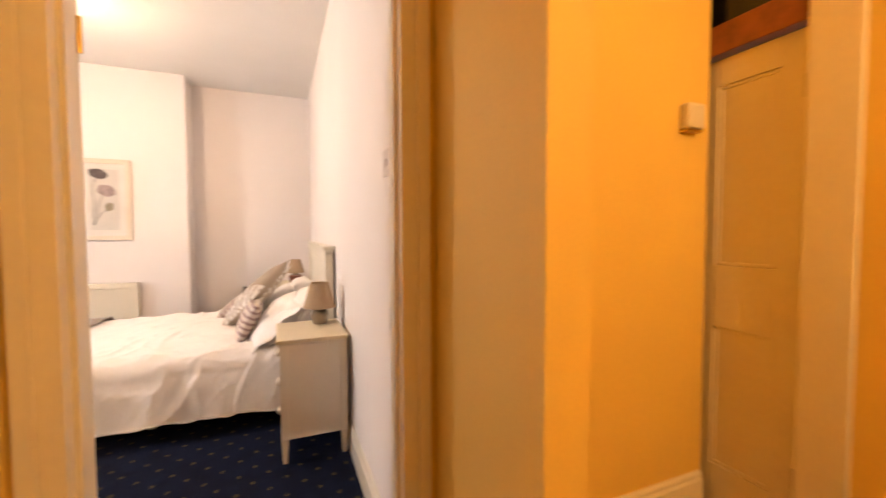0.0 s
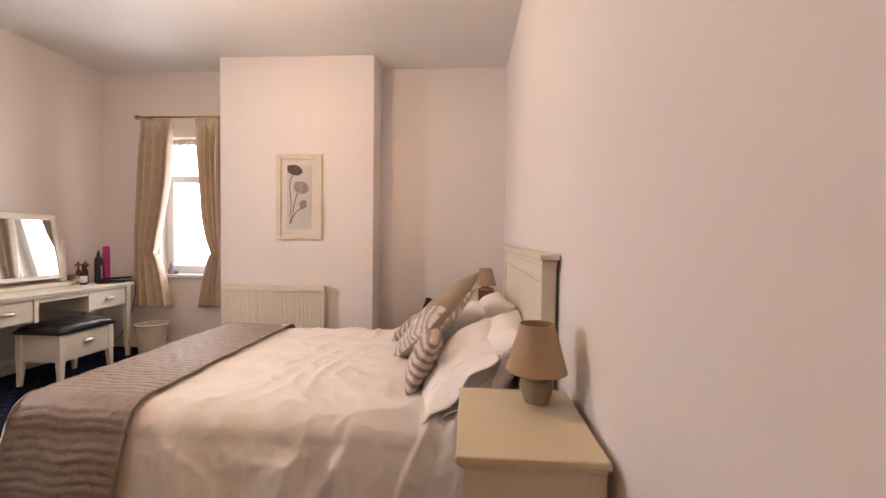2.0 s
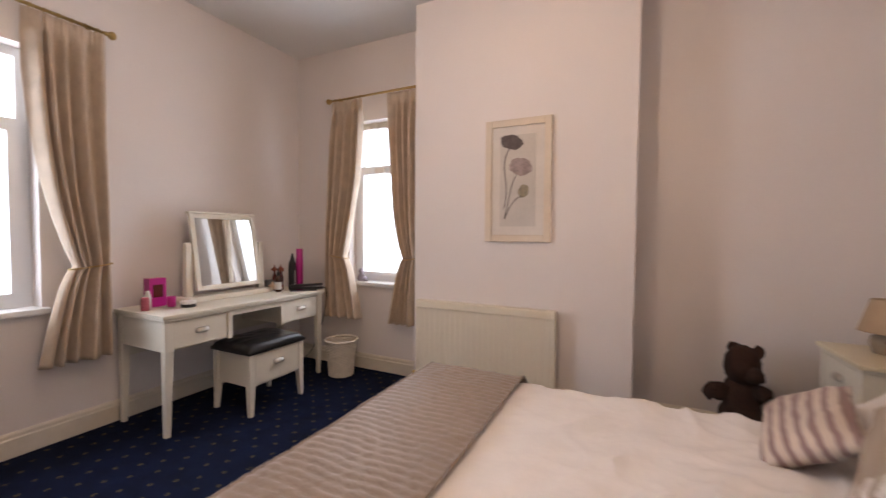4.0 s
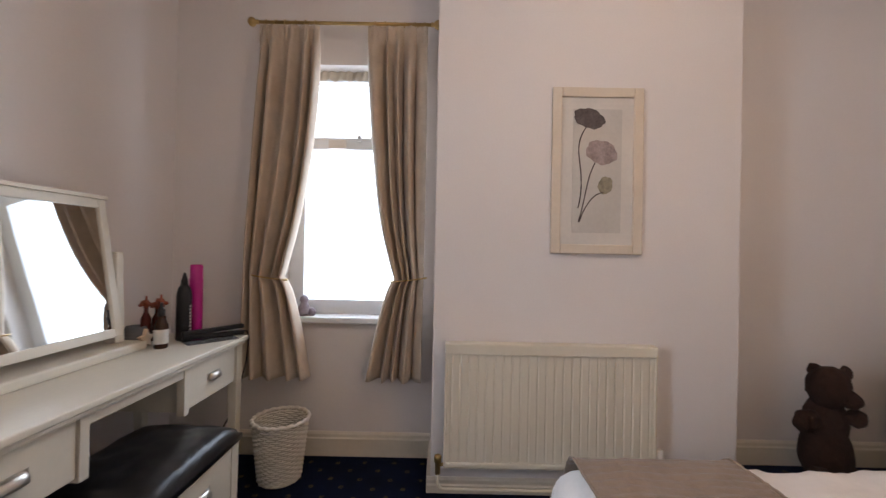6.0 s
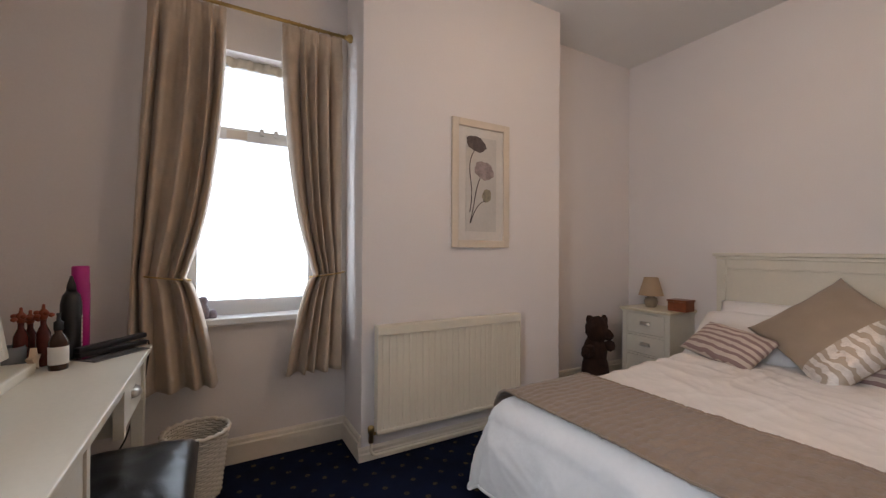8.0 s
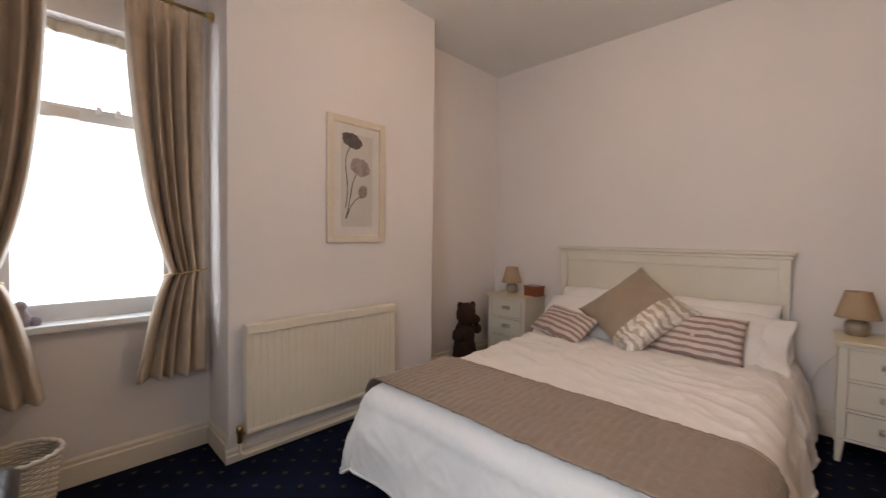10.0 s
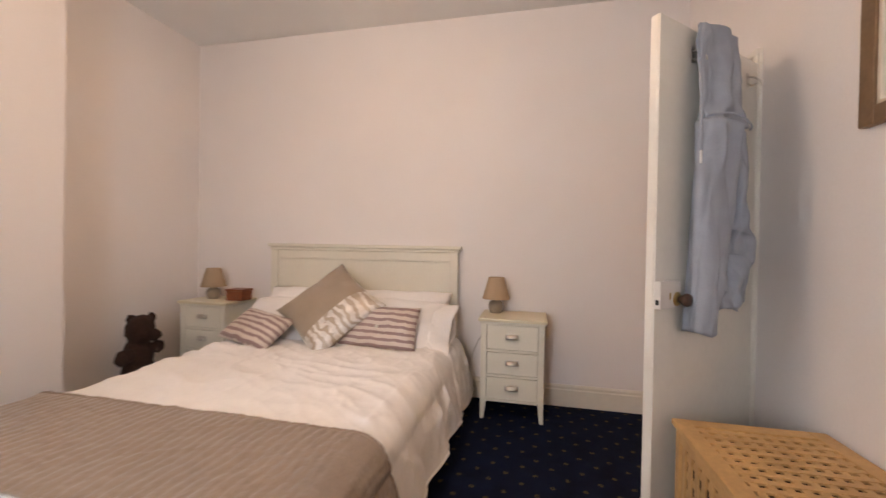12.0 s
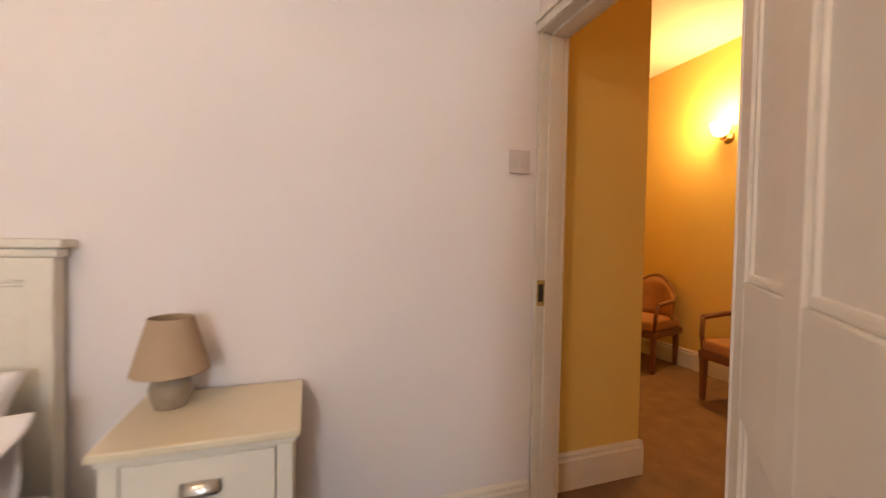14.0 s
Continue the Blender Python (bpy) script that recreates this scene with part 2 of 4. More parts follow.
def taper_leg(x, y, top, h0=0.0, a=0.022, b=0.013, toward=(0, 0)):
    """A square leg that narrows to its foot."""
    out = bmesh.new()
    low = [out.verts.new((x + toward[0] * (a - b) + sx * b, y + toward[1] * (a - b) + sy * b, h0)) for sx, sy in ((-1, -1), (1, -1), (1, 1), (-1, 1))]
    high = [out.verts.new((x + sx * a, y + sy * a, top)) for sx, sy in ((-1, -1), (1, -1), (1, 1), (-1, 1))]
    out.faces.new(low[::-1]), out.faces.new(high)
    for k in range(4):
        out.faces.new((low[k], low[(k + 1) % 4], high[(k + 1) % 4], high[k]))
    bmesh.ops.bevel(out, geom=list(out.edges), offset=0.003, segments=1, affect="EDGES")
    return out


def structure(name, bm, material, label, smooth=False):
    return tagged(part(name, bm, material, None, "", smooth), label, name.split("_")[0], "", "structure")


# ---- rooms ----
H = 2.82
X0, X1, Y0, Y1 = -3.33, 0.80, 2.02, 5.87
structure("floor", plain((X0 - 0.12, X1 + 0.12, 2.0, Y1 + 0.25, -0.1, 0)), CARPET, "navy blue carpet with small gold motifs")
structure("floor_hall", plain((-0.4, 4.2, -0.6, 2.0, -0.1, 0)), BROWN_CARPET, "worn brown hall carpet")
structure("ceiling", plain((X0 - 0.12, 4.2, -0.6, Y1 + 0.25, H, H + 0.1)), CEIL, "matt white painted plaster ceiling")
structure("wall_east", plain((X1, X1 + 0.10, 2.022, Y1 + 0.25, 0, H)), WALL, "warm white painted plaster wall behind the bed")
WX0, WX1, WZ0, WZ1 = -2.72, -1.98, 0.765, 2.16
structure("wall_north", plain((X0 - 0.12, WX0, Y1, Y1 + 0.25, 0, H), (WX1, X1, Y1, Y1 + 0.25, 0, H), (WX0, WX1, Y1, Y1 + 0.25, 0, WZ0 - 0.035), (WX0, WX1, Y1, Y1 + 0.25, WZ1, H)), WALL, "warm white plaster wall with the window opening")
VY0, VY1 = 3.25, 4.03
structure("wall_west", plain((X0 - 0.25, X0, Y0 - 0.1, VY0, 0, H), (X0 - 0.25, X0, VY1, Y1, 0, H), (X0 - 0.25, X0, VY0, VY1, 0, WZ0 - 0.035), (X0 - 0.25, X0, VY0, VY1, WZ1, H)), WALL, "warm white plaster wall beside the dressing table")
structure("wall_chimney", box(-1.87, -0.42, 5.56, Y1 - 0.001, 0, H - 0.001, 0.006), WALL, "warm white plastered chimney breast")
DX0, DX1, DZ = -0.008, 0.783, 1.965
structure("wall_south", plain((X0, DX0 - 0.02, 1.92, Y0, 0, H), (DX1 + 0.02, X1 + 0.1, 1.92, Y0, 0, H), (DX0 - 0.02, DX1 + 0.02, 1.92, Y0, DZ + 0.02, H)), WALL, "warm white plaster wall with the doorway")
# hall
structure("wall_hall_skin", plain((-0.2, DX0 - 0.02, 1.905, 1.919, 0, H), (DX1 + 0.02, 0.895, 1.905, 1.919, 0, H), (DX0 - 0.02, DX1 + 0.02, 1.905, 1.919, DZ + 0.02, H)), YELLOW, "yellow painted hall wall over the bedroom door")
structure("wall_stub", plain((0.895, 1.0, 1.35, 1.919, 0, H)), YELLOW, "yellow painted wall end beside the bedroom door")
structure("wall_recess", plain((1.0, 2.12, 1.88, 2.0, 0, H), (2.0, 2.12, 2.0, 2.4, 0, H), (2.12, 2.25, 2.28, 2.4, 0, H)), YELLOW, "bright yellow hall wall")
structure("wall_hall_west", plain((-0.32, -0.2, -0.6, 0.98, 0, H), (-0.32, -0.2, 1.80, 1.919, 0, H), (-0.32, -0.2, 0.98, 1.80, 2.0, H)), YELLOW, "yellow painted hall wall with a panelled door")
structure("wall_hall_east", plain((2.13, 2.25, 0.90, 1.40, 0, H), (2.13, 2.25, 1.40, 2.28, 2.42, H), (2.25, 4.2, 0.90, 1.0, 0, H)), YELLOW, "yellow painted hall wall round a white door")
structure("wall_hall_south", plain((-0.4, 4.2, -0.6, -0.40, 0, H)), YELLOW, "yellow hall wall behind the chairs")
structure("wall_hall_end", plain((4.1, 4.2, -0.40, 0.90, 0, H)), YELLOW, "yellow end wall of the hall")


def skirting(name, a, b, nx, ny, h=0.15, material=None):
    """A moulded board from a to b that stands out along (nx, ny)."""
    prof = ((0, 0), (0.018, 0), (0.018, h - 0.035), (0.012, h - 0.028), (0.012, h - 0.012), (0.005, h), (0, h))
    out = bmesh.new()
    ends = [[out.verts.new((p[0] + nx * d, p[1] + ny * d, z)) for d, z in prof] for p in (a, b)]
    for k in range(len(prof)):
        j = (k + 1) % len(prof)
        out.faces.new((ends[0][k], ends[0][j], ends[1][j], ends[1][k]))
    out.faces.new(ends[0]), out.faces.new(ends[1][::-1])
    return tagged(part(name, out, material or SKIRT), "cream painted moulded skirting board", "skirting", "", "structure")


skirting("baseboard", (X1, 2.025), (X1, Y1), -1, 0)
skirting("baseboard", (-0.42, Y1), (X1 - 0.02, Y1), 0, -1, 0.13)
skirting("baseboard", (X0, Y1), (-1.87, Y1), 0, -1, 0.13)
skirting("baseboard", (-1.87, 5.56), (-1.87, Y1 - 0.02), -1, 0, 0.13)
skirting("baseboard", (-0.42, 5.56), (-0.42, Y1 - 0.02), 1, 0, 0.13)
skirting("baseboard", (-1.888, 5.56), (-0.402, 5.56), 0, -1, 0.07)
skirting("baseboard", (X0, Y0), (X0, Y1 - 0.02), 1, 0, 0.13)
skirting("baseboard", (X0 + 0.02, Y0), (-0.08, Y0), 0, 1, 0.15)
skirting("baseboard", (0.895, 1.35), (0.895, 1.90), -1, 0, 0.17, GLOSS)
skirting("baseboard", (-0.2, -0.40), (4.1, -0.40), 0, 1, 0.17, GLOSS)
skirting("baseboard", (1.02, 1.88), (2.115, 1.88), 0, -1, 0.17, GLOSS)
skirting("baseboard", (0.877, 1.35), (1.018, 1.35), 0, -1, 0.17, GLOSS)


def casing(name, w, h, label, m, wide=0.068, sides=(-1, 1)):
    """A moulded door surround: two uprights and a head, in the x-z plane, standing out along y."""
    out = tagged(new(name), label, "door frame", "", "structure")
    out.matrix_basis = m
    for x, s in ((0, -1), (w, 1)):
        if s not in sides:
            continue
        bm = box(min(x, x + s * wide), max(x, x + s * wide), 0, 0.016, 0, h, 0.003)
        box(min(x + s * wide * 0.55, x + s * wide), max(x + s * wide * 0.55, x + s * wide), 0.016, 0.028, 0, h + wide * 0.55, 0.005, bm)
        part("upright", bm, GLOSS, out)
    r0, r1 = -wide if -1 in sides else -0.014, w + wide if 1 in sides else w + 0.014
    bm = box(r0, r1, 0, 0.016, h, h + wide, 0.003)
    box(r0, r1, 0.016, 0.028, h + wide * 0.55, h + wide, 0.005, bm)
    part("head", bm, GLOSS, out)
    return out


room_casing = casing("door_frame_1", DX1 - DX0, DZ, "white gloss moulded door surround", pose(DX0, Y0, 0), 0.063, (-1,))
casing("door_frame_2", DX1 - DX0, DZ, "white gloss door surround on the hall side", pose(DX1, 1.905, 0, 0, 0, 180), 0.088)
lining = tagged(new("door_lining"), "white gloss door lining with a stop bead", "door frame", "", "structure")
for spans in (((DX0 - 0.02, DX0, 1.906, Y0 - 0.001, 0, DZ), (DX0, DX0 + 0.012, 1.93, 1.98, 0, DZ)), ((DX1, DX1 + 0.02, 1.906, Y0 - 0.001, 0, DZ), (DX1 - 0.012, DX1, 1.93, 1.98, 0, DZ)), ((DX0 - 0.02, DX1 + 0.02, 1.906, Y0 - 0.001, DZ, DZ + 0.02), (DX0, DX1, 1.93, 1.98, DZ - 0.012, DZ))):
    part("lining_board", plain(*spans), GLOSS, lining)
keep = thing("strike_plate", (DX1, 1.998, 0.92), "dark aged brass keep on the door lining", "keep")
part("plate", box(-0.004, -0.0005, -0.017, 0.017, -0.052, 0.052, 0.001), BRASS, keep)
# the bolt hole's shade is a black block on the plate, no hole is cut
part("recess", box(-0.006, -0.003, -0.010, 0.012, -0.036, 0.036, 0.001), BLACK, keep)


def door_leaf(name, w, h, m, label, flush=False, panels=True):
    """A four-panel door: x along its width from the hinge, y through it (0 to 0.036)."""
    d = tagged(new(name), label, "door", "", "structure")
    d.matrix_basis = m
    s = 0.095
    mid, lock0, lock1, top, low = w / 2, 0.80, 1.06, h - 0.11, 0.20
    y0, face = 0, 0.036
    t = 0.030 if flush else 0.036
    for a, b in ((0, s), (mid - 0.04, mid + 0.04), (w - s, w)):
        part("stile", box(a, b, y0, t, 0.008, h, 0.003), GLOSS, d)
    for z0, z1 in ((0.008, low), (lock0, lock1), (top, h)):
        for a, b in ((s, mid - 0.04), (mid + 0.04, w - s)):
            part("rail", box(a, b, y0 + 0.0005, t - 0.0005, z0, z1, 0.002), GLOSS, d)
    for a, b in ((s, mid - 0.04), (mid + 0.04, w - s)):
        for z0, z1 in ((low, lock0), (lock1, top)):
            bm = box(a, b, 0.012, 0.024, z0, z1, 0)
            for q0, q1, r0, r1 in ((a, a + 0.016, z0, z1), (b - 0.016, b, z0, z1), (a, b, z0, z0 + 0.016), (a, b, z1 - 0.016, z1)):
                box(q0, q1, 0.006, 0.0295, r0, r1, 0.005, bm)
            part("panel", bm, GLOSS, d)
    if flush:
        part("facing_board", box(0.001, w - 0.001, 0.030, face, 0.009, h - 0.001, 0.001), GLOSS, d)
    return d


def knob(parent, at, side):
    """A turned wooden knob on a rose, standing out along side * y."""
    m = Matrix.Translation(at) @ pose(0, 0, 0, -90 * side)
    k = part("knob", lathe(((0.012, 0), (0.012, 0.012), (0.015, 0.018), (0.023, 0.027), (0.025, 0.036), (0.021, 0.045), (0.009, 0.050), (0, 0.051)), 20), DARKWOOD, parent, "dark turned wooden knob", True, m)
    part("rose", lathe(((0.026, 0.0), (0.026, 0.003), (0.018, 0.007), (0.009, 0.008), (0, 0.008)), 20), BRASS, k, "", True, m)


LW, LH = 0.785, 1.958
LEAF_TURN = 132.8
door = door_leaf("door_1", LW, LH, pose(DX0 - 0.004, Y0 + 0.012, 0, 0, 0, LEAF_TURN), "white gloss four-panel bedroom door standing wide open", True)
# the free edge carries a rim lock on the plain room face
lockz = 0.95
lock = part("rim_lock", box(LW - 0.125, LW + 0.004, 0.0365, 0.060, lockz - 0.045, lockz + 0.055, 0.003), PLASTIC, door, "white painted rim lock")
part("latch", box(LW + 0.002, LW + 0.007, 0.044, 0.054, lockz - 0.03, lockz - 0.012, 0.001), BLACK, lock)
part("keyhole", box(LW - 0.060, LW - 0.052, 0.0595, 0.0615, lockz - 0.012, lockz + 0.012, 0.001), BRASS, lock)
knob(door, (LW - 0.10, 0.060, lockz - 0.012), 1)
knob(door, (LW - 0.10, 0.0, lockz - 0.012), -1)
for z in (0.25, 1.70):
    part("hinge", tube(((-0.004, -0.006, z - 0.045), (-0.004, -0.006, z + 0.045)), 0.006), BRASS, door)


def hook(parent_m, s, z):
    h = tagged(new("coat_hook"), "small nickel coat hook on the back of the door", "hook", "coat hooks")
    h.matrix_basis = parent_m @ pose(s, 0.036, z, 0, 0, 180)
    part("plate", box(-0.012, 0.012, -0.004, -0.0003, -0.03, 0.03, 0.002), CHROME, h)
    part("prong", tube([(0, -0.004 - 0.05 * math.sin(a), 0.012 - 0.03 + 0.03 * math.cos(a * 1.5)) for a in np.linspace(0, 1.57, 8)], 0.004, 8), CHROME, h, "", True)
    part("lower_prong", tube([(0, -0.004, -0.018), (0, -0.02, -0.03), (0, -0.035, -0.022)], 0.004, 8), CHROME, h, "", True)


DOORM = door.matrix_basis.copy()
hook(DOORM, 0.58, 1.86), hook(DOORM, 0.14, 1.86)

# grey hoodie: gathered cloth that hangs from the hook on the door's back
hoodie = tagged(new("hooded_sweatshirt"), "grey-blue hooded sweatshirt hanging from a hook on the door", "sweatshirt")
hoodie.matrix_basis = DOORM @ pose(0.465, 0.038, 0.05, 0, 0, 180)


def gathered(z0, z1, cx0, cx1, w0, w1, d0, d1, folds, seed, lean=0.0):
    """A hanging cloth body between heights, closed round, with folds along it."""
    def f(u, v):
        a = 2 * math.pi * v
        w, d = w0 + (w1 - w0) * u, d0 + (d1 - d0) * u
        r = 1 + 0.15 * math.sin(folds * a + seed + 2.6 * u) - 0.22 * max(0, noise.noise(Vector((3 * math.cos(a) + seed, 3 * math.sin(a), 2.5 * u)))) + 0.07 * math.sin((folds + 3) * a - seed * 2 + 4 * u) + 0.10 * noise.noise(Vector((2 * math.cos(a), 2 * math.sin(a) + seed, 6 * u)))
        cap = min(1, (u / 0.04) ** 0.5 if u < 0.04 else 1)
        x = cx0 + (cx1 - cx0) * u + 0.5 * w * math.cos(a) * r * cap
        crease = 0.016 * math.sin(46 * x + 4 * u + seed + 3 * noise.noise(Vector((6 * x, 4 * u, seed)))) * max(0, math.sin(a)) * cap
        y = -max(0.004, 0.5 * d * (1 + math.sin(a) * r * cap) + crease)
        return (x, y, z0 + (z1 - z0) * u + 0.012 * math.sin(2 * a + seed) * u + lean * u * math.cos(a))
    bm = grid(60, 84, f, True)
    bmesh.ops.holes_fill(bm, edges=[e for e in bm.edges if e.is_boundary])
    return bm


part("hood", gathered(1.93, 1.54, 0.0, 0.01, 0.22, 0.34, 0.06, 0.10, 2, 1.3), HOODIE, hoodie, "", True)
part("body", gathered(1.58, 0.90, 0.03, 0.06, 0.27, 0.22, 0.06, 0.075, 3, 4.1), HOODIE, hoodie, "", True)
part("sleeve", gathered(1.57, 0.77, -0.05, -0.125, 0.20, 0.175, 0.13, 0.11, 2, 7.7), HOODIE, hoodie, "", True)
part("sleeve", gathered(1.55, 1.14, 0.09, 0.12, 0.11, 0.14, 0.08, 0.10, 2, 2.2), HOODIE, hoodie, "", True)
part("forearm", gathered(1.20, 0.86, 0.12, 0.15, 0.13, 0.11, 0.10, 0.085, 2, 5.2), HOODIE, hoodie, "", True)
part("cuff", gathered(1.06, 0.84, 0.04, 0.06, 0.07, 0.10, 0.10, 0.10, 3, 3.3), HOODIE, hoodie, "", True)
part("seam", tube([(-0.15 + 0.32 * k / 12, -0.126 + 0.05 * abs(k / 6 - 1) ** 2, 1.555 + 0.010 * math.sin(k * 0.5)) for k in range(13)], 0.004, 6), HOODIE, hoodie)
part("drawstring", tube([(-0.175, -0.06, 1.75), (-0.19, -0.075, 1.60), (-0.195, -0.08, 1.42)], 0.005, 8), HOODIE, hoodie, "", True)
part("drawstring_tip", tube([(-0.195, -0.08, 1.425), (-0.196, -0.08, 1.375)], 0.0042, 8), LABEL, hoodie, "pale drawstring end", True)

# other doors of the hall
door_leaf("door_2", 0.80, 1.98, pose(-0.205, 1.79, 0, 0, 0, -90), "cream panelled door in the hall wall")
casing("door_frame_3", 0.82, 2.0, "cream moulded surround of the hall door", pose(-0.2, 1.80, 0, 0, 0, -90), 0.06)
d3 = door_leaf("door_3", 0.72, 1.92, pose(2.20, 1.55, 0, 0, 0, 90), "white panelled cupboard door with a transom over it")
for z in (0.30, 1.715):
    part("hinge", box(-0.055, 0.022, 0.0365, 0.044, z - 0.04, z + 0.04, 0.002), CHROME, d3, "dull metal butt hinge")
structure("door_post", box(2.115, 2.215, 1.402, 1.547, 0, 2.05, 0.008), GLOSS, "white gloss post beside the cupboard door")
structure("transom", plain((2.17, 2.20, 1.41, 2.275, 2.051, 2.419)), DARKGLASS, "dark glass transom over the white door")
structure("transom_rail", box(2.125, 2.22, 1.55, 2.275, 1.93, 2.05, 0.006), REDWOOD, "brown wooden transom rail over the white door")
sensor = thing("wall_box", (1.99, 1.88, 1.665), "small cream plastic box on the yellow wall", "wall box")
part("cover", box(-0.05, 0.05, -0.045, 0, -0.05, 0.05, 0.012), PLASTIC, sensor)
part("base", box(-0.045, 0.045, -0.035, 0, -0.062, -0.05, 0.004), BRASS, sensor)


# ---- windows ----
def window(name, w, h, m, label):
    """A casement with a top light; x across, y outwards, z up from the sill."""
    o = tagged(new(name), label, "window", "", "structure")
    o.matrix_basis = m
    f, tr = 0.05, h * 0.70
    part("window_frame", plain((0, f, 0.10, 0.16, 0, h), (w - f, w, 0.10, 0.16, 0, h), (f, w - f, 0.10, 0.16, 0, f), (f, w - f, 0.10, 0.16, h - f, h)), UPVC, o)
    part("transom", box(f, w - f, 0.095, 0.165, tr, tr + 0.04, 0.004), UPVC, o)
    sash = part("sash", plain((f, f + 0.04, 0.085, 0.14, f, tr), (w - f - 0.04, w - f, 0.085, 0.14, f, tr), (f + 0.04, w - f - 0.04, 0.085, 0.14, f, f + 0.03), (f + 0.04, w - f - 0.04, 0.085, 0.14, tr - 0.03, tr)), UPVC, o)
    part("catch", box(w * 0.30, w * 0.30 + 0.10, 0.065, 0.085, tr - 0.03, tr + 0.02, 0.006), PLASTIC, sash)
    for k in (0.52, 0.62, 0.72, 0.82):
        part("vent_stop", box(w * k, w * k + 0.022, 0.075, 0.095, tr + 0.012, tr + 0.05, 0.004), UPVC, o)
    for z0, z1 in ((f, tr), (tr + 0.04, h - f)):
        g = part("pane", plain((f, w - f, 0.118, 0.122, z0, z1)), GLASS, o)
        g.visible_shadow = False
    part("window_sill", box(-0.03, w + 0.03, -0.045, 0.10, -0.034, 0, 0.008), UPVC, o)
    return o


window("window_1", WX1 - WX0, WZ1 - WZ0, pose(WX0, Y1, WZ0), "white casement window with a bright overcast sky behind")
window("window_2", VY1 - VY0, WZ1 - WZ0, pose(X0, VY0, WZ0, 0, 0, 90), "white casement window in the side wall")
structure("backdrop", plain((-9, 6, 16.0, 16.1, -3, 9)), mat("pale_overcast_distance", (0.8, 0.8, 0.82), 0.9), "pale distance outside the window")


def curtain(top_w, low_w, waist_w, side, h, tie, folds, seed, flare=0.0):
    """A pencil-pleat curtain from z = 0 down to -h, gathered at the tie; side is the way its outer edge lies."""
    def f(u, v):
        z = -h * u
        td = tie / h
        if u < td:
            k = u / td
            e = k ** 2.2
            wid = top_w + (waist_w - top_w) * e
        else:
            k = (u - td) / (1 - td)
            wid = waist_w + (low_w - waist_w) * (k ** 0.6)
        deep = 0.016 + 0.022 * min(1, u * 6) * (1 - 0.35 * math.exp(-((u - td) / 0.05) ** 2))
        if u < 0.045:
            deep = 0.008 + 0.004 * math.cos(v * 2 * math.pi * folds * 2.5)
        ph = 2 * math.pi * folds * (v + 0.05 * math.sin(7 * v + seed) + 0.02 * math.sin(17 * v + 2 * seed)) + 0.8 * math.sin(4 * u + seed + 3 * v)
        y = -deep * math.sin(ph) - 0.010 * math.sin(0.5 * ph + seed) * min(1, u * 4) + 0.006 * noise.noise(Vector((v * 6, u * 5, seed)))
        x = side * (0.5 * top_w + flare * u) - side * (wid + flare * u) * (1 - v)
        x += 0.006 * math.cos(ph * 0.7 + seed)
        bulge = 0.03 * math.exp(-((u - td * 0.80) / 0.16) ** 2) * (1 - v)
        return (x - side * bulge * 0.4, y - bulge * 0.7 - 0.012, z)
    return grid(70, 90, f)


def curtain_pair(m, span, cw, h, tie):
    """A pole with rings, and two tied curtains; x along the pole, y towards the wall."""
    rod = tagged(new("curtain_pole"), "antique brass curtain pole with ball finials", "curtain pole")
    rod.matrix_basis = m
    part("rod", tube(((0, 0, 0), (span, 0, 0)), 0.009, 12), BRASS, rod, "", True)
    for x, s in ((0, -1), (span, 1)):
        q = Matrix.Translation((x, 0, 0)) @ pose(0, 0, 0, 0, 90 * s, 0)
        part("finial", lathe(((0.011, 0), (0.013, 0.006), (0.009, 0.012), (0.019, 0.022), (0.025, 0.036), (0.019, 0.050), (0.006, 0.057), (0, 0.058)), 16), BRASS, rod, "", True, q)
    for x in (0.07, span - 0.07):
        part("bracket", box(x - 0.008, x + 0.008, 0.0, 0.098, -0.008, 0.008, 0.003), BRASS, rod)
    for x0, side in ((cw / 2 + 0.01, -1), (span - cw / 2 - 0.01, 1)):
        for k in range(6):
            xx = x0 - cw / 2 + cw * (k + 0.5) / 6
            part("ring", tube([(xx + 0.004 * math.sin(a), 0.017 * math.cos(a), -0.006 + 0.017 * math.sin(a)) for a in np.linspace(0, 2 * math.pi, 13)[:-1]], 0.0025, 6, None, True), BRASS, rod)
        c = tagged(new("curtain"), "beige pencil-pleat curtain gathered by a tie-back", "curtain", "window curtains")
        c.matrix_basis = m @ pose(x0, -0.004, -0.022)
        thick(part("cloth", curtain(cw, cw * 0.92, cw * 0.46, side, h, tie, 4.6, x0 * 3 + side, 0.08 if side < 0 else 0.0), CURTAIN, c, "", True), 0.004, 0)
        wx = side * cw * 0.5 - side * cw * 0.26
        part("tie_back", tube([(wx + 0.30 * cw * math.cos(a), -0.018 + 0.040 * math.sin(a), -tie + 0.012 * math.cos(a) * side) for a in np.linspace(0, 2 * math.pi, 25)[:-1]], 0.004, 8, None, True), BRASS, c, "twisted gold cord tie-back", True)


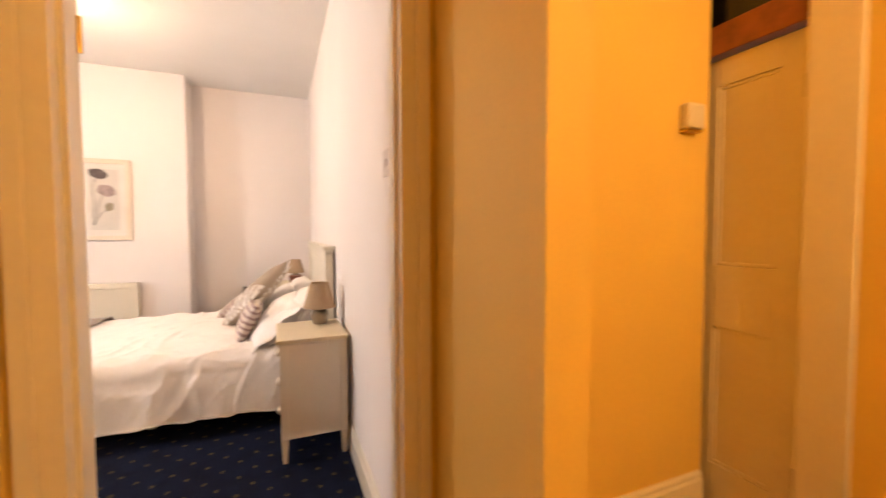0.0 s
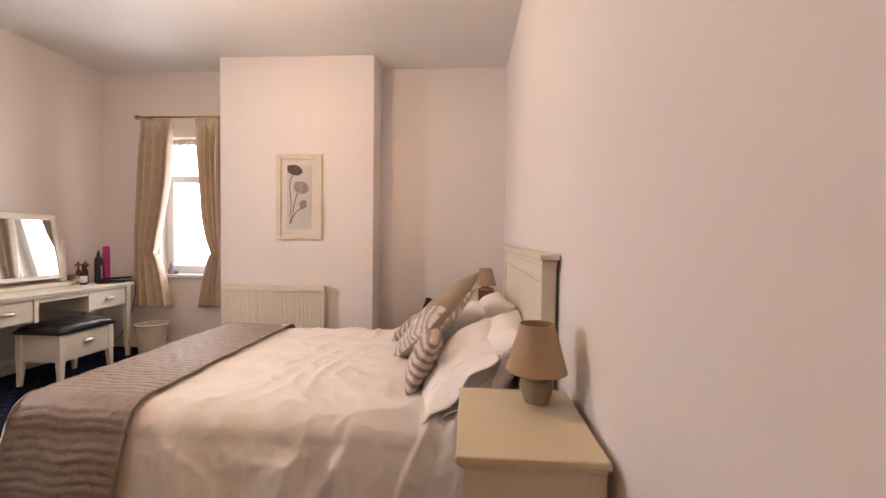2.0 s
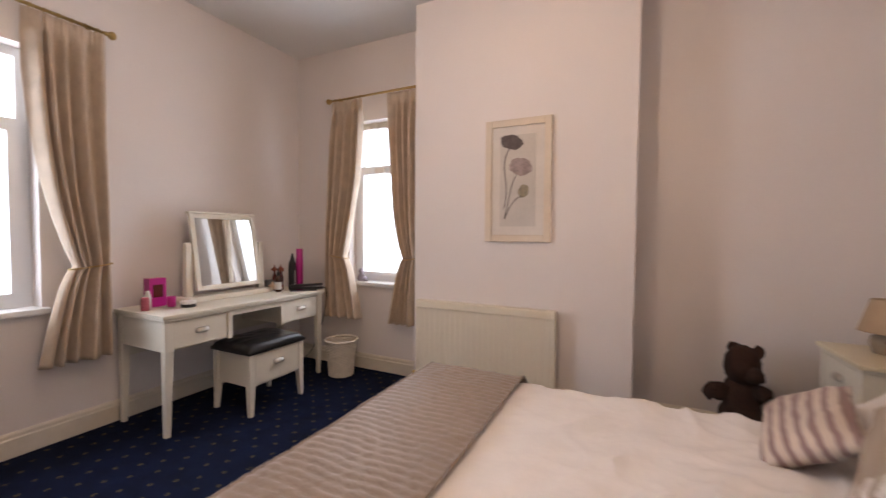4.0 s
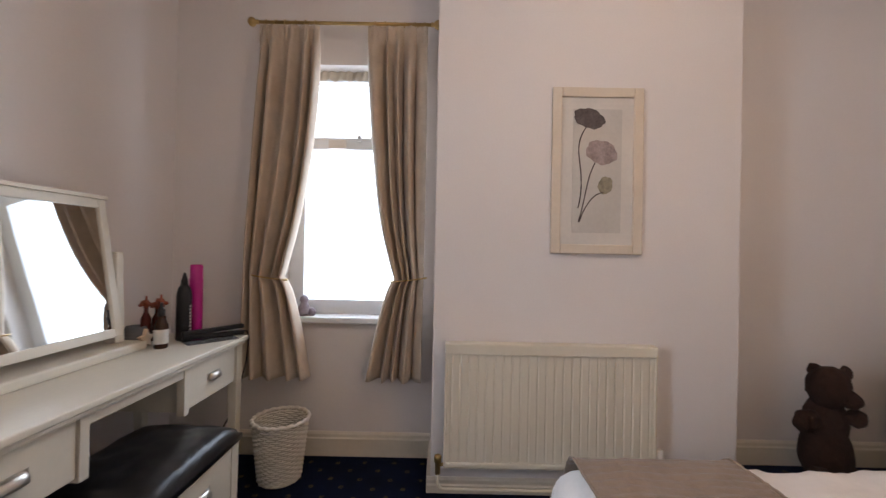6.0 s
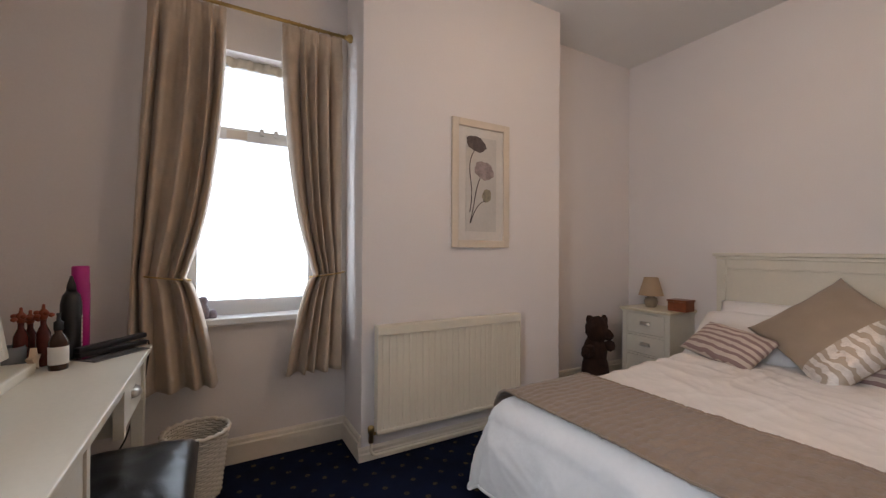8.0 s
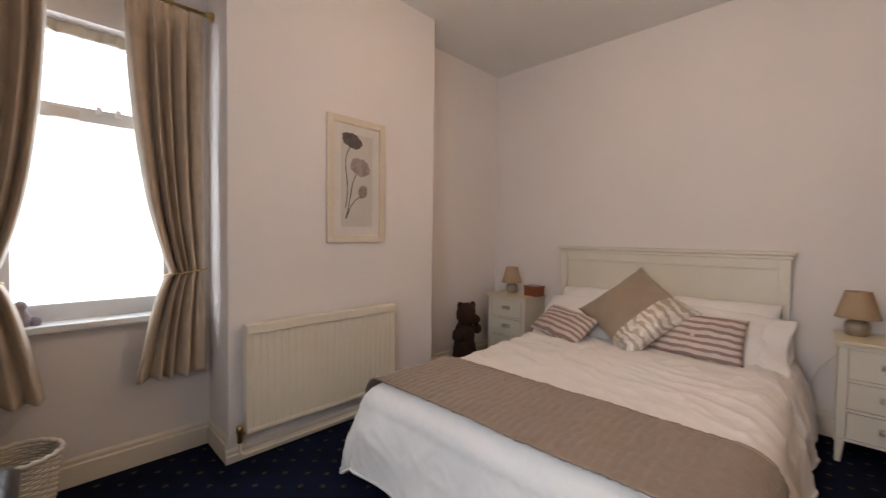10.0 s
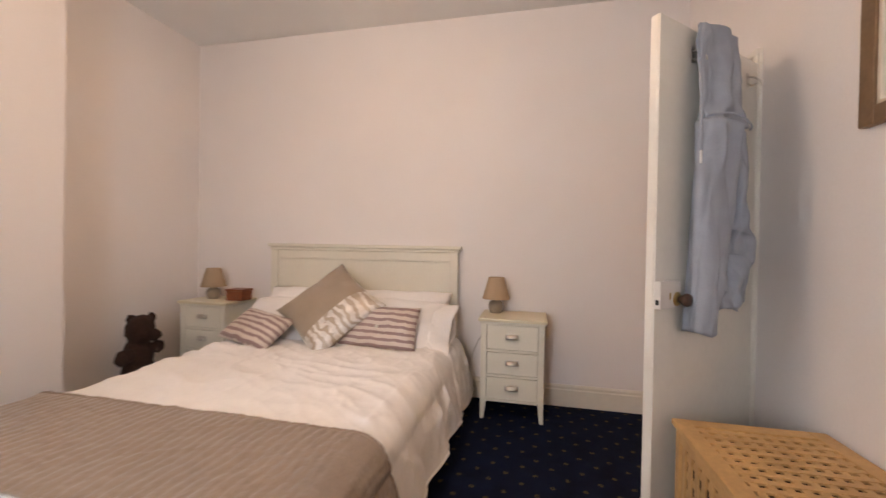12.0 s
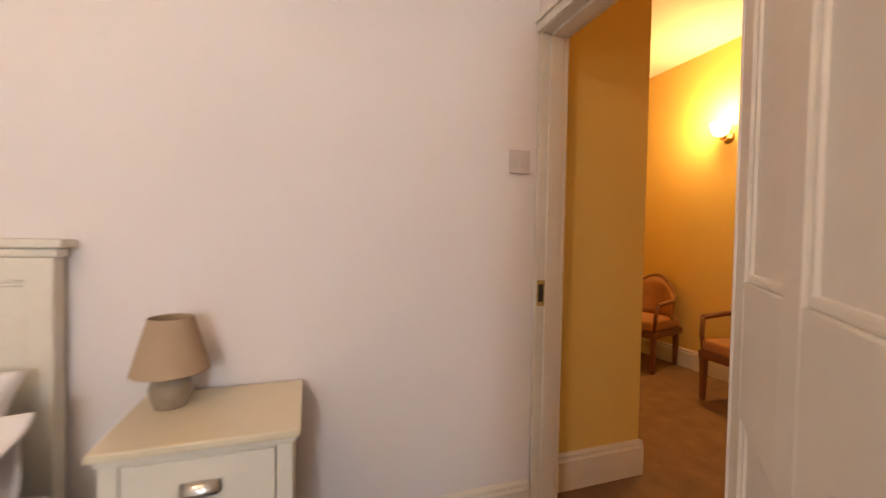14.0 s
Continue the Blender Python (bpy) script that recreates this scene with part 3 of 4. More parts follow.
curtain_pair(pose(-2.83, 5.77, 2.335), 0.915, 0.315, 1.86, 1.33)
curtain_pair(pose(X0 + 0.10, 3.06, 2.335, 0, 0, 90), 1.24, 0.34, 1.86, 1.33)
net = tagged(part("net_heading", grid(90, 4, lambda u, v: (WX0 + 0.01 + (WX1 - WX0 - 0.02) * u, Y1 + 0.075 + 0.007 * math.sin(95 * u + 2 * v) + 0.004 * math.sin(41 * u), WZ1 - 0.004 - (0.052 + 0.005 * math.sin(60 * u)) * v)), LINING, None, "", True), "gathered net curtain heading across the window top", "net curtain")
thick(net, 0.002, 0)
orn = thing("sill_ornament", (-2.60, 5.885, WZ0), "small lilac china ornament on the window sill", "ornament")
part("figure", lathe(((0.03, 0), (0.036, 0.02), (0.03, 0.05), (0.018, 0.07), (0.024, 0.085), (0.02, 0.105), (0, 0.115)), 14), LILAC, orn, "", True)
part("wing", lathe(((0.016, 0), (0.022, 0.015), (0.016, 0.035), (0, 0.045)), 12, (0.045, 0, 0)), LILAC, orn, "", True)

# ---- radiator ----
rad = thing("radiator", (-1.81, 5.56, 0.155), "cream enamelled panel radiator on the chimney breast", "radiator")
RW, RH = 0.965, 0.565
def fluted(u, v):
    ph = u * 24 * 2 * math.pi
    s = max(-1, min(0.0, 2.6 * (math.cos(ph) + 0.62)))
    return (0.012 + u * (RW - 0.024), -0.078 - 0.0032 * s, 0.018 + v * (RH - 0.06))
part("front_panel", grid(420, 1, fluted), RADPAINT, rad, "", False)
part("back_panel", box(0.005, RW - 0.005, -0.070, -0.035, 0.004, RH - 0.03, 0.006), RADPAINT, rad)
part("top_grille", box(0, RW, -0.088, -0.025, RH - 0.052, RH, 0.007), RADPAINT, rad)
part("bottom_rail", box(0.0, RW, -0.083, -0.035, -0.004, 0.024, 0.008), RADPAINT, rad)
for x in (0.0, RW - 0.012):
    part("side_panel", box(x, x + 0.012, -0.0835, -0.03, 0.006, RH - 0.045, 0.003), RADPAINT, rad)
for x in (0.15, RW - 0.15):
    part("bracket", box(x - 0.02, x + 0.02, -0.036, -0.0005, 0.08, RH - 0.1, 0.002), CHROME, rad)
v1 = part("valve", lathe(((0.013, -0.05), (0.013, 0.0), (0.017, 0.004), (0.017, 0.03), (0.011, 0.036), (0, 0.037)), 14, (-0.025, -0.058, 0.01)), BRASS, rad, "brass lockshield valve", True)
part("valve_body", tube(((-0.025, -0.058, 0.0), (0.012, -0.058, 0.004)), 0.008), BRASS, v1)
v2 = part("thermostat_valve", lathe(((0.012, -0.04), (0.012, 0.0), (0.019, 0.004), (0.021, 0.05), (0.017, 0.085), (0.010, 0.09), (0, 0.09)), 16, (RW + 0.028, -0.058, 0.0)), PLASTIC, rad, "white thermostatic valve", True)
part("valve_body", box(RW - 0.006, RW + 0.04, -0.072, -0.045, -0.035, -0.005, 0.006), BLACK, v2)
part("pipe", tube([(-0.025, -0.058, -0.04), (-0.025, -0.058, -0.085), (-0.018, -0.058, -0.102), (0.0, -0.058, -0.112), (0.5, -0.058, -0.112), (RW + 0.01, -0.058, -0.112), (RW + 0.028, -0.058, -0.095), (RW + 0.028, -0.058, -0.035)], 0.008, 10), RADPAINT, rad, "cream painted heating pipe", True)

# ---- flower print ----
pic = thing("framed_picture", (-1.325, 5.56, 1.137), "limed wood framed print of three poppies", "picture")
PW, PH = 0.43, 0.785
fb = 0.045
for x0, x1, z0, z1 in ((0, fb, 0, PH), (PW - fb, PW, 0, PH), (fb, PW - fb, 0, fb), (fb, PW - fb, PH - fb, PH)):
    bm = box(x0, x1, -0.022, -0.002, z0, z1, 0.005)
    part("frame_rail", bm, PICFRAME, pic)
part("print", plain((fb, PW - fb, -0.010, -0.003, fb, PH - fb)), PAPER, pic)
part("print_centre", plain((fb + 0.055, PW - fb - 0.055, -0.0125, -0.010, fb + 0.055, PH - fb - 0.055)), INNERPAPER, pic)


def bloom(cx, cz, w, h, material, name, seed):
    def f(u, v):
        a = 2 * math.pi * v
        r = u * (1 + 0.045 * math.sin(5 * a + seed) + 0.035 * math.sin(11 * a + 2 * seed)) 
        px, pz = 0.5 * w * r * math.cos(a), 0.5 * h * r * math.sin(a)
        return (cx + px * 0.96 + pz * 0.28, -0.0140 - 0.0006 * u, cz + pz * 0.96 - px * 0.28)
    bm = grid(5, 40, f, True)
    part(name, bm, material, pic)


def stem(p, name="stem"):
    pts = [Vector(q) for q in p]
    out = []
    for k in range(25):
        t = k / 24
        a, b, c = pts[0].lerp(pts[1], t), pts[1].lerp(pts[2], t), pts[2].lerp(pts[3], t)
        q = a.lerp(b, t).lerp(b.lerp(c, t), t)
        out.append((q.x, -0.0135, q.y))
    part(name, tube(out, 0.0028, 6), PETALDARK, pic)


bloom(0.175, 0.640, 0.150, 0.092, PETALDARK, "dark_poppy", 0.4)
bloom(0.235, 0.480, 0.150, 0.112, PETALPINK, "mauve_poppy", 1.9)
bloom(0.255, 0.325, 0.068, 0.085, PETALGREEN, "bud", 3.0)
stem(((0.162, 0.60), (0.08, 0.48), (0.175, 0.42), (0.128, 0.215)))
stem(((0.205, 0.43), (0.165, 0.36), (0.165, 0.26), (0.13, 0.15)))
stem(((0.245, 0.29), (0.20, 0.29), (0.155, 0.22), (0.135, 0.15)))

# ---- bed ----
bed = thing("bed", (0.80, 4.315, 0), "cream painted wooden double bed with a tall panelled headboard", "bed")
hb = part("headboard", box(-0.055, -0.02, -0.735, 0.735, 0.30, 1.06, 0.003), CREAM, bed)
part("cap", box(-0.083, -0.006, -0.80, 0.80, 1.088, 1.112, 0.006), CREAM, hb)
part("cornice", box(-0.072, -0.010, -0.785, 0.785, 1.062, 1.088, 0.010, None, 3), CREAM, hb)
part("top_rail", box(-0.064, -0.018, -0.715, 0.715, 1.0, 1.062, 0.004), CREAM, hb)
for y in (-0.745, 0.745):
    part("post", box(-0.070, -0.014, y - 0.03, y + 0.03, 0, 1.062, 0.004), CREAM, hb)
part("bead", box(-0.061, -0.050, -0.70, 0.70, 0.985, 0.993, 0.003), CREAM, hb)
for y in (-0.70, 0.70):
    part("side_rail", box(-2.14, -0.06, y - 0.014, y + 0.014, 0.17, 0.29, 0.004), CREAM, bed)
part("foot_rail", box(-2.17, -2.14, -0.72, 0.72, 0.15, 0.32, 0.004), CREAM, bed)
for x in (-2.12, -1.1):
    for y in (-0.66, 0.66):
        part("leg", taper_leg(x, y, 0.18, 0, 0.032, 0.022), CREAM, bed)
part("slat_base", plain((-2.13, -0.07, -0.685, 0.685, 0.24, 0.275)), PINE, bed)
tagged(part("mattress", box(-1.33, 0.735, 3.62, 4.93, 0.276, 0.448, 0.05, None, 4), DUVET), "white mattress on the bed under the duvet", "mattress")


def draped(x0, x1, y0, y1, top, fall_l, fall_r, fall_f, fall_h, nu, nv, lift, wrinkle, hang=0.03, seed=0.0, quilt=0.0, R=0.07):
    """Cloth that lies on a box top and hangs over its sides: unfolds to a rectangle."""
    A0, A1, B0, B1 = x0 - fall_f, x1 + fall_h, y0 - fall_l, y1 + fall_r

    def over(p, lo, hi):
        """Where a run of cloth lies: place across and drop."""
        for edge, s in ((lo, -1), (hi, 1)):
            d = (p - edge) * s + R * 0.6
            if d > 0:
                arc = R * math.pi / 2
                if d < arc:
                    return edge + s * (R * math.sin(d / R) - R * 0.6), R - R * math.cos(d / R)
                return edge + s * (R * 0.4 + hang * (1 - math.exp(-(d - arc) * 4))), R + (d - arc)
        return p, 0.0

    def f(u, v):
        a, b = A0 + (A1 - A0) * u, B0 + (B1 - B0) * v
        x, dx = over(a, x0, x1)
        y, dy = over(b, y0, y1)
        drop = max(dx, dy) + 0.15 * min(dx, dy)
        n1 = noise.noise(Vector((a * 2.3, b * 2.3, seed)))
        n2 = noise.noise(Vector((a * 5 + 2 * n1, b * 5 - 2 * n1, seed + 7)))
        rid = 1 - abs(noise.noise(Vector((a * 3.1 + n1, b * 4.2 + n2 * 0.6, seed + 3)))) * 2
        fine = 1 - abs(noise.noise(Vector((a * 7 + 2 * n2, b * 5 - n1, seed + 11)))) * 3.2
        rid = max(rid, 0.6 * fine)
        amp = wrinkle * (1.0 if drop == 0 else 1.3)
        n4 = 1 - abs(noise.noise(Vector((a * 9 - b * 6, b * 3 + a * 2 + n1, seed + 21)))) * 4
        pull = max(0, min(1, (a + 0.9) / 0.7)) * (1 - quilt)
        n5 = 1 - abs(noise.noise(Vector((a * 7.0 - b * 2.2 + n1, b * 1.6 + a * 0.9, seed + 31)))) * 2.6
        n6 = 1 - abs(noise.noise(Vector((a * 11 - b * 3 + 2 * n1, b * 8 + a * 3, seed + 41)))) * 4.5
        crease = pull * (0.80 * max(0, n5) ** 1.5 + 0.20 * max(0, n6) ** 2)
        z = top - drop + amp * crease + amp * (0.5 * n1 + 0.35 * n2 + 0.28 * max(0, rid) ** 3 + 0.12 * max(0, n4) ** 2)
        side = amp * (0.9 * n1 + 0.22 * max(0, rid) ** 3 + 0.14 * max(0, n4) ** 2 + 0.9 * crease) * min(1, drop * 5)
        wave = 0.014 * min(1, drop * 3) * wrinkle / 0.02
        if dx > 0 and dx >= dy:
            x += (-1 if a < x0 else 1) * (side + wave * math.sin(17 * b + 3 * n1))
        if dy > 0 and dy >= dx:
            y += (-1 if b < y0 else 1) * (side + wave * math.sin(15 * a + 3 * n1))
        rows = abs(math.sin(math.pi * (b + 0.005 * math.sin(a * 26)) / 0.036)) ** 0.6 - 0.6
        tufts = abs(math.sin(math.pi * (a + 0.03 * math.floor(b / 0.036)) / 0.075)) ** 0.5 - 0.6
        q = quilt * 0.006 * (rows + 0.45 * tufts)
        if dy > 0 and dy >= dx:
            y += (-1 if b < y0 else 1) * q
            q *= 0.3
        return (x, y, z + lift + q)
    return grid(nu, nv, f)


duvet = tagged(part("duvet", draped(-1.40, 0.66, 3.52, 4.95, 0.472, 0.37, 0.36, 0.40, 0.0, 210, 210, 0.0, 0.019, 0.09, 2.0, 0.0, 0.12), DUVET, None, "", True), "rumpled white cotton duvet spread over the bed", "duvet")
thick(duvet, 0.012, -1)
edge_src = draped(-1.40, 0.66, 3.52, 4.95, 0.472, 0.37, 0.36, 0.40, 0.0, 210, 210, 0.0, 0.019, 0.09, 2.0, 0.0, 0.12)
edge_src.verts.ensure_lookup_table()
for run in ([k * 211 for k in range(0, 211, 2)], [k * 211 + 210 for k in range(0, 211, 2)], list(range(0, 211, 2))):
    part("hem", tube([edge_src.verts[k].co.copy() for k in run], 0.007, 6), DUVET, duvet, "", True)
edge_src.free()
throw = tagged(part("bed_throw", draped(-1.43, 3.0, 3.495, 4.975, 0.472, 0.38, 0.32, -0.03, -3.90, 160, 300, 0.022, 0.009, 0.115, 2.0, 0.7, 0.12), THROW, None, "", True), "taupe quilted satin throw folded across the foot of the bed", "throw")
thick(throw, 0.006, -1)
edge_src = draped(-1.43, 3.0, 3.495, 4.975, 0.472, 0.38, 0.32, -0.03, -3.90, 160, 300, 0.022, 0.009, 0.115, 2.0, 0.7, 0.12)
edge_src.verts.ensure_lookup_table()
for row in (0, 160):
    part("binding", tube([edge_src.verts[row * 301 + k].co.copy() for k in range(0, 301, 2)], 0.0055, 6), THROW, throw, "", True)
edge_src.free()


# ---- pillows and cushions ----
def plump(w, h, t, seed=0.0, n=26, pinch=0.10, dent=0.0, u0=0.0, u1=1.0, lift=0.0, v0=0.0, v1=1.0):
    """A stuffed cushion in the x-y plane, both faces; u0..v1 cuts out a band of its front."""
    out = bmesh.new()
    def at(u, v, s):
        x, y = 2 * u - 1, 2 * v - 1
        p = 3.0 if pinch < 0.055 else 2.6
        e = max(0, (1 - abs(x) ** p) * (1 - abs(y) ** p)) ** 0.55
        px = x * (1 - pinch * (1 - abs(y) ** 2) * abs(x))
        py = y * (1 - pinch * (1 - abs(x) ** 2) * abs(y))
        wr = 0.05 * noise.noise(Vector((3 * x + seed, 3 * y, s + seed))) + 0.04 * math.sin(9 * x * y + seed)
        z = s * (0.5 * t * e * (1 + wr * 2) + lift) - dent * e * math.exp(-6 * (x * x + y * y)) * (s > 0)
        return (0.5 * w * px, 0.5 * h * py, z)
    for s in (1, -1) if (u0, u1, v0, v1) == (0, 1, 0, 1) else (1,):
        vs = [[out.verts.new(at(u0 + (u1 - u0) * i / n, v0 + (v1 - v0) * j / n, s)) for j in range(n + 1)] for i in range(n + 1)]
        for i in range(n):
            for j in range(n):
                out.faces.new((vs[i][j], vs[i + 1][j], vs[i + 1][j + 1], vs[i][j + 1]))
    bmesh.ops.remove_doubles(out, verts=out.verts, dist=0.0004)
    return out


def axes(centre, ex, ey):
    """A pose from a centre and the ways of local x and (roughly) y."""
    ex = Vector(ex).normalized()
    ez = ex.cross(Vector(ey)).normalized()
    ey = ez.cross(ex)
    return Matrix.Translation(centre) @ Matrix((ex, ey, ez)).transposed().to_4x4()


def cushion(name, m, w, h, t, material, label, group, seed, dent=0.0, pinch=0.10):
    o = tagged(new(name), label, "pillow" if name == "pillow" else "cushion", group)
    o.matrix_basis = m
    part("cover", plump(w, h, t, seed, 30, pinch, dent), material, o, "", True)
    return o


for y, yaw in ((4.66, 2), (3.93, -3)):
    cushion("pillow", axes((0.575, y, 0.585), (0.03 * yaw, -1, 0.02), (0.58, 0, 0.81)), 0.72, 0.46, 0.22, DUVET, "plump white cotton pillow leaning on the headboard", "bed pillows", y, 0, 0.05)
loose = cushion("pillow", axes((0.43, 3.90, 0.565), (0.0, -1, -0.03), (0.76, 0, 0.65)), 0.66, 0.46, 0.21, DUVET, "white pillow with a loose open case", "bed pillows", 9.0, 0, 0.04)
cushion("pillow", axes((0.41, 4.74, 0.555), (0.0, -1, 0.03), (0.80, 0, 0.60)), 0.68, 0.46, 0.20, DUVET, "plump white cotton pillow leaning on the headboard", "bed pillows", 5.0, 0, 0.04)


def case_end(u, v):
    """The open end of a pillowcase: a ruffled sleeve of cloth past the filling."""
    q = 2 * math.pi * v
    x, flat = 0.255 + 0.135 * u, 0.075 * (1 - 0.55 * u) + 0.018 * u * math.sin(5 * q + 2)
    return (x + 0.012 * math.sin(3 * q) * u, (0.20 + 0.012 * u * math.sin(4 * q)) * math.cos(q), flat * math.sin(q) + 0.02 * u * math.sin(2 * q + 1))


thick(part("case_end", grid(10, 56, case_end, True), DUVET, loose, "ruffled open pillowcase end", True), 0.003, 0)
big = cushion("large_cushion", axes((0.255, 4.30, 0.695), (0.50, -0.60, 0.56), (0.37, 0.86, 0.36)), 0.54, 0.56, 0.17, TAUPE, "large taupe cushion with silver sequin band, on its corner", "", 3.0)
part("sequin_band", plump(0.54, 0.56, 0.17, 3.0, 24, 0.10, 0, 0.0, 1.0, 0.003, 0.0, 0.32), SEQUIN, big, "silver and bronze sequin band", True)
part("back_cover", plump(0.515, 0.515, 0.10, 3.0, 22, 0.10, 0, 0, 1, 0.0), SEQUIN, big, "sequinned back", True, pose(0, 0, -0.042))
for c, ex, ey, w, h, s in (((0.235, 3.95, 0.592), (0.02, -1, -0.02), (0.42, 0, 0.9), 0.52, 0.29, 1.0), ((0.10, 4.73, 0.565), (-0.25, -0.95, -0.10), (0.80, -0.2, 0.55), 0.44, 0.28, 6.0)):
    o = cushion("striped_cushion", axes(c, ex, ey), w, h, 0.13, STRIPE, "small satin cushion with brown and cream stripes", "striped cushions", s, 0.03 if s == 1.0 else 0.0, 0.06)
    if s == 1.0:
        part("button", lathe(((0.013, 0), (0.013, 0.004), (0.008, 0.008), (0, 0.009)), 12), CHROME, o, "", True, pose(0, 0, 0.036))


# ---- bedside cabinets ----
def cup_handle(parent, at):
    """A cup pull that bulges along -y."""
    def f(u, v):
        a, b = math.pi * u, 0.5 * math.pi * v
        return (at[0] - 0.040 * math.cos(a) * (0.35 + 0.65 * math.cos(b * 0.6)), at[1] - 0.024 * math.sin(a) ** 0.6 * math.cos(b * 0.9) , at[2] + 0.027 * math.sin(b) - 0.011 + 0.004 * math.sin(a))
    ob = part("handle", grid(16, 8, f), CHROME, parent, "brushed nickel cup handle", True)
    thick(ob, 0.002, 0)
    part("back_plate", box(at[0] - 0.044, at[0] + 0.044, at[1] - 0.002, at[1] - 0.0002, at[2] - 0.012, at[2] + 0.020, 0.001), CHROME, ob)


def drawer(parent, x0, x1, z0, z1, y, pull=0.5):
    d = part("drawer", box(x0, x1, y - 0.006, y + 0.012, z0, z1, 0.003), CREAM, parent)
    cup_handle(d, ((x0 + x1) / 2, y - 0.006, z0 + (z1 - z0) * pull))
    return d


def bedside(m):
    """Local: the front looks along -y, the back against y = 0."""
    o = tagged(new("bedside_cabinet"), "cream three-drawer bedside cabinet with cup handles", "bedside cabinet", "bedside cabinets")
    o.matrix_basis = m
    w, d, h = 0.40, 0.345, 0.655
    a = w / 2
    part("top", box(-a - 0.018, a + 0.018, -d - 0.016, 0, h - 0.020, h, 0.005, None, 3), CREAMTOP, o)
    part("cornice", box(-a - 0.008, a + 0.008, -d - 0.007, -0.002, h - 0.036, h - 0.020, 0.005), CREAM, o)
    for x in (-a, a - 0.018):
        part("side_panel", box(x + 0.002, x + 0.016, -d + 0.03, -0.03, 0.125, h - 0.036, 0.002), CREAM, o)
    part("back_panel", box(-a + 0.02, a - 0.02, -0.02, -0.006, 0.125, h - 0.036, 0.001), CREAM, o)
    for x in (-a + 0.019, a - 0.019):
        for y in (-d + 0.019, -0.022):
            lg = taper_leg(x, y, 0.13, 0, 0.019, 0.012, (1 if x > 0 else -1, 0))
            box(x - 0.019, x + 0.019, y - 0.019, y + 0.019, 0.13, h - 0.036, 0.002, lg)
            part("leg", lg, CREAM, o)
    z = [0.135, 0.295, 0.455, h - 0.045]
    for k in range(3):
        part("rail", box(-a + 0.038, a - 0.038, -d + 0.004, -d + 0.03, z[k] - 0.016, z[k], 0.002), CREAM, o)
        drawer(o, -a + 0.041, a - 0.041, z[k] + 0.003, z[k + 1] - 0.019 if k < 2 else z[3], -d + 0.007, 0.52)
    part("top_rail", box(-a + 0.038, a - 0.038, -d + 0.004, -d + 0.03, z[3], h - 0.036, 0.002), CREAM, o)
    return o


cab = bedside(pose(X1 - 0.02, 3.124, 0, 0, 0, -90))
copy_thing(cab, pose(X1 - 0.02, 5.47, 0, 0, 0, -90))


def table_lamp(at):
    o = thing("table_lamp", at, "bedside lamp with beige fabric shade on a ceramic base", "lamp", "bedside lamps")
    part("base", lathe(((0.040, 0), (0.042, 0.006), (0.050, 0.03), (0.054, 0.05), (0.046, 0.075), (0.026, 0.090), (0.018, 0.10), (0.0, 0.10)), 24), CERAMIC, o, "taupe banded ceramic base", True)
    part("stem", tube(((0, 0, 0.098), (0, 0, 0.15)), 0.009), BRASS, o)
    sh = lathe(((0.096, 0.098), (0.094, 0.102), (0.055, 0.243), (0.055, 0.246), (0.052, 0.246), (0.052, 0.242), (0.090, 0.102), (0.093, 0.098)), 32)
    part("shade", sh, SHADE, o, "beige fabric cone shade", True)
    part("bulb", lathe(((0.01, 0.15), (0.024, 0.175), (0.026, 0.195), (0.015, 0.215), (0, 0.22)), 14), LABEL, o, "", True)


table_lamp((0.665, 3.25, 0.656)), table_lamp((0.61, 5.53, 0.656))
cable = tagged(part("lamp_cable", tube([(0.775, 3.31, 0.52), (0.77, 3.39, 0.42), (0.765, 3.42, 0.34), (0.775, 3.44, 0.24), (0.785, 3.46, 0.10), (0.77, 3.47, 0.006)], 0.0035, 8), PLASTIC, None, "", True), "thin white lamp cable behind the bedside cabinet", "cable")
tissue = thing("wooden_box", (0.60, 5.28, 0.656), "small reddish wooden box with a lid on the bedside cabinet", "box")
part("body", box(-0.06, 0.06, -0.07, 0.07, 0, 0.075, 0.004), REDWOOD, tissue)
part("lid", box(-0.066, 0.066, -0.076, 0.076, 0.075, 0.09, 0.005), REDWOOD, tissue)

# ---- plush bear, one mesh ----
bm = bmesh.new()
for c, r in (((0, 0, 0.15), (0.125, 0.11, 0.16)), ((0, 0, 0.29), (0.105, 0.095, 0.14)), ((0, -0.02, 0.46), (0.10, 0.10, 0.105)), ((-0.045, 0.02, 0.535), (0.035, 0.025, 0.035)), ((0.075, -0.03, 0.535), (0.032, 0.025, 0.034)), ((0.06, -0.09, 0.43), (0.05, 0.05, 0.042)), ((-0.115, -0.05, 0.315), (0.065, 0.042, 0.045)), ((-0.165, -0.07, 0.30), (0.038, 0.036, 0.04)), ((0.10, -0.07, 0.345), (0.05, 0.042, 0.042)), ((-0.085, -0.15, 0.06), (0.055, 0.13, 0.06)), ((0.095, -0.15, 0.06), (0.055, 0.13, 0.06))):
    bmesh.ops.create_uvsphere(bm, u_segments=24, v_segments=16, radius=1, matrix=Matrix.Translation(c) @ Matrix.Diagonal((*r, 1)))
for v in bm.verts:
    v.co += 0.012 * noise.noise_vector(v.co * 28)
bear = tagged(part("plush_bear", bm, FUR, None, "", True), "dark brown plush bear sitting on the floor", "soft toy")
bear.matrix_basis = pose(0.12, 5.69, 0, 0, 0, -12) @ Matrix.Diagonal((0.86, 0.92, 1.06, 1))

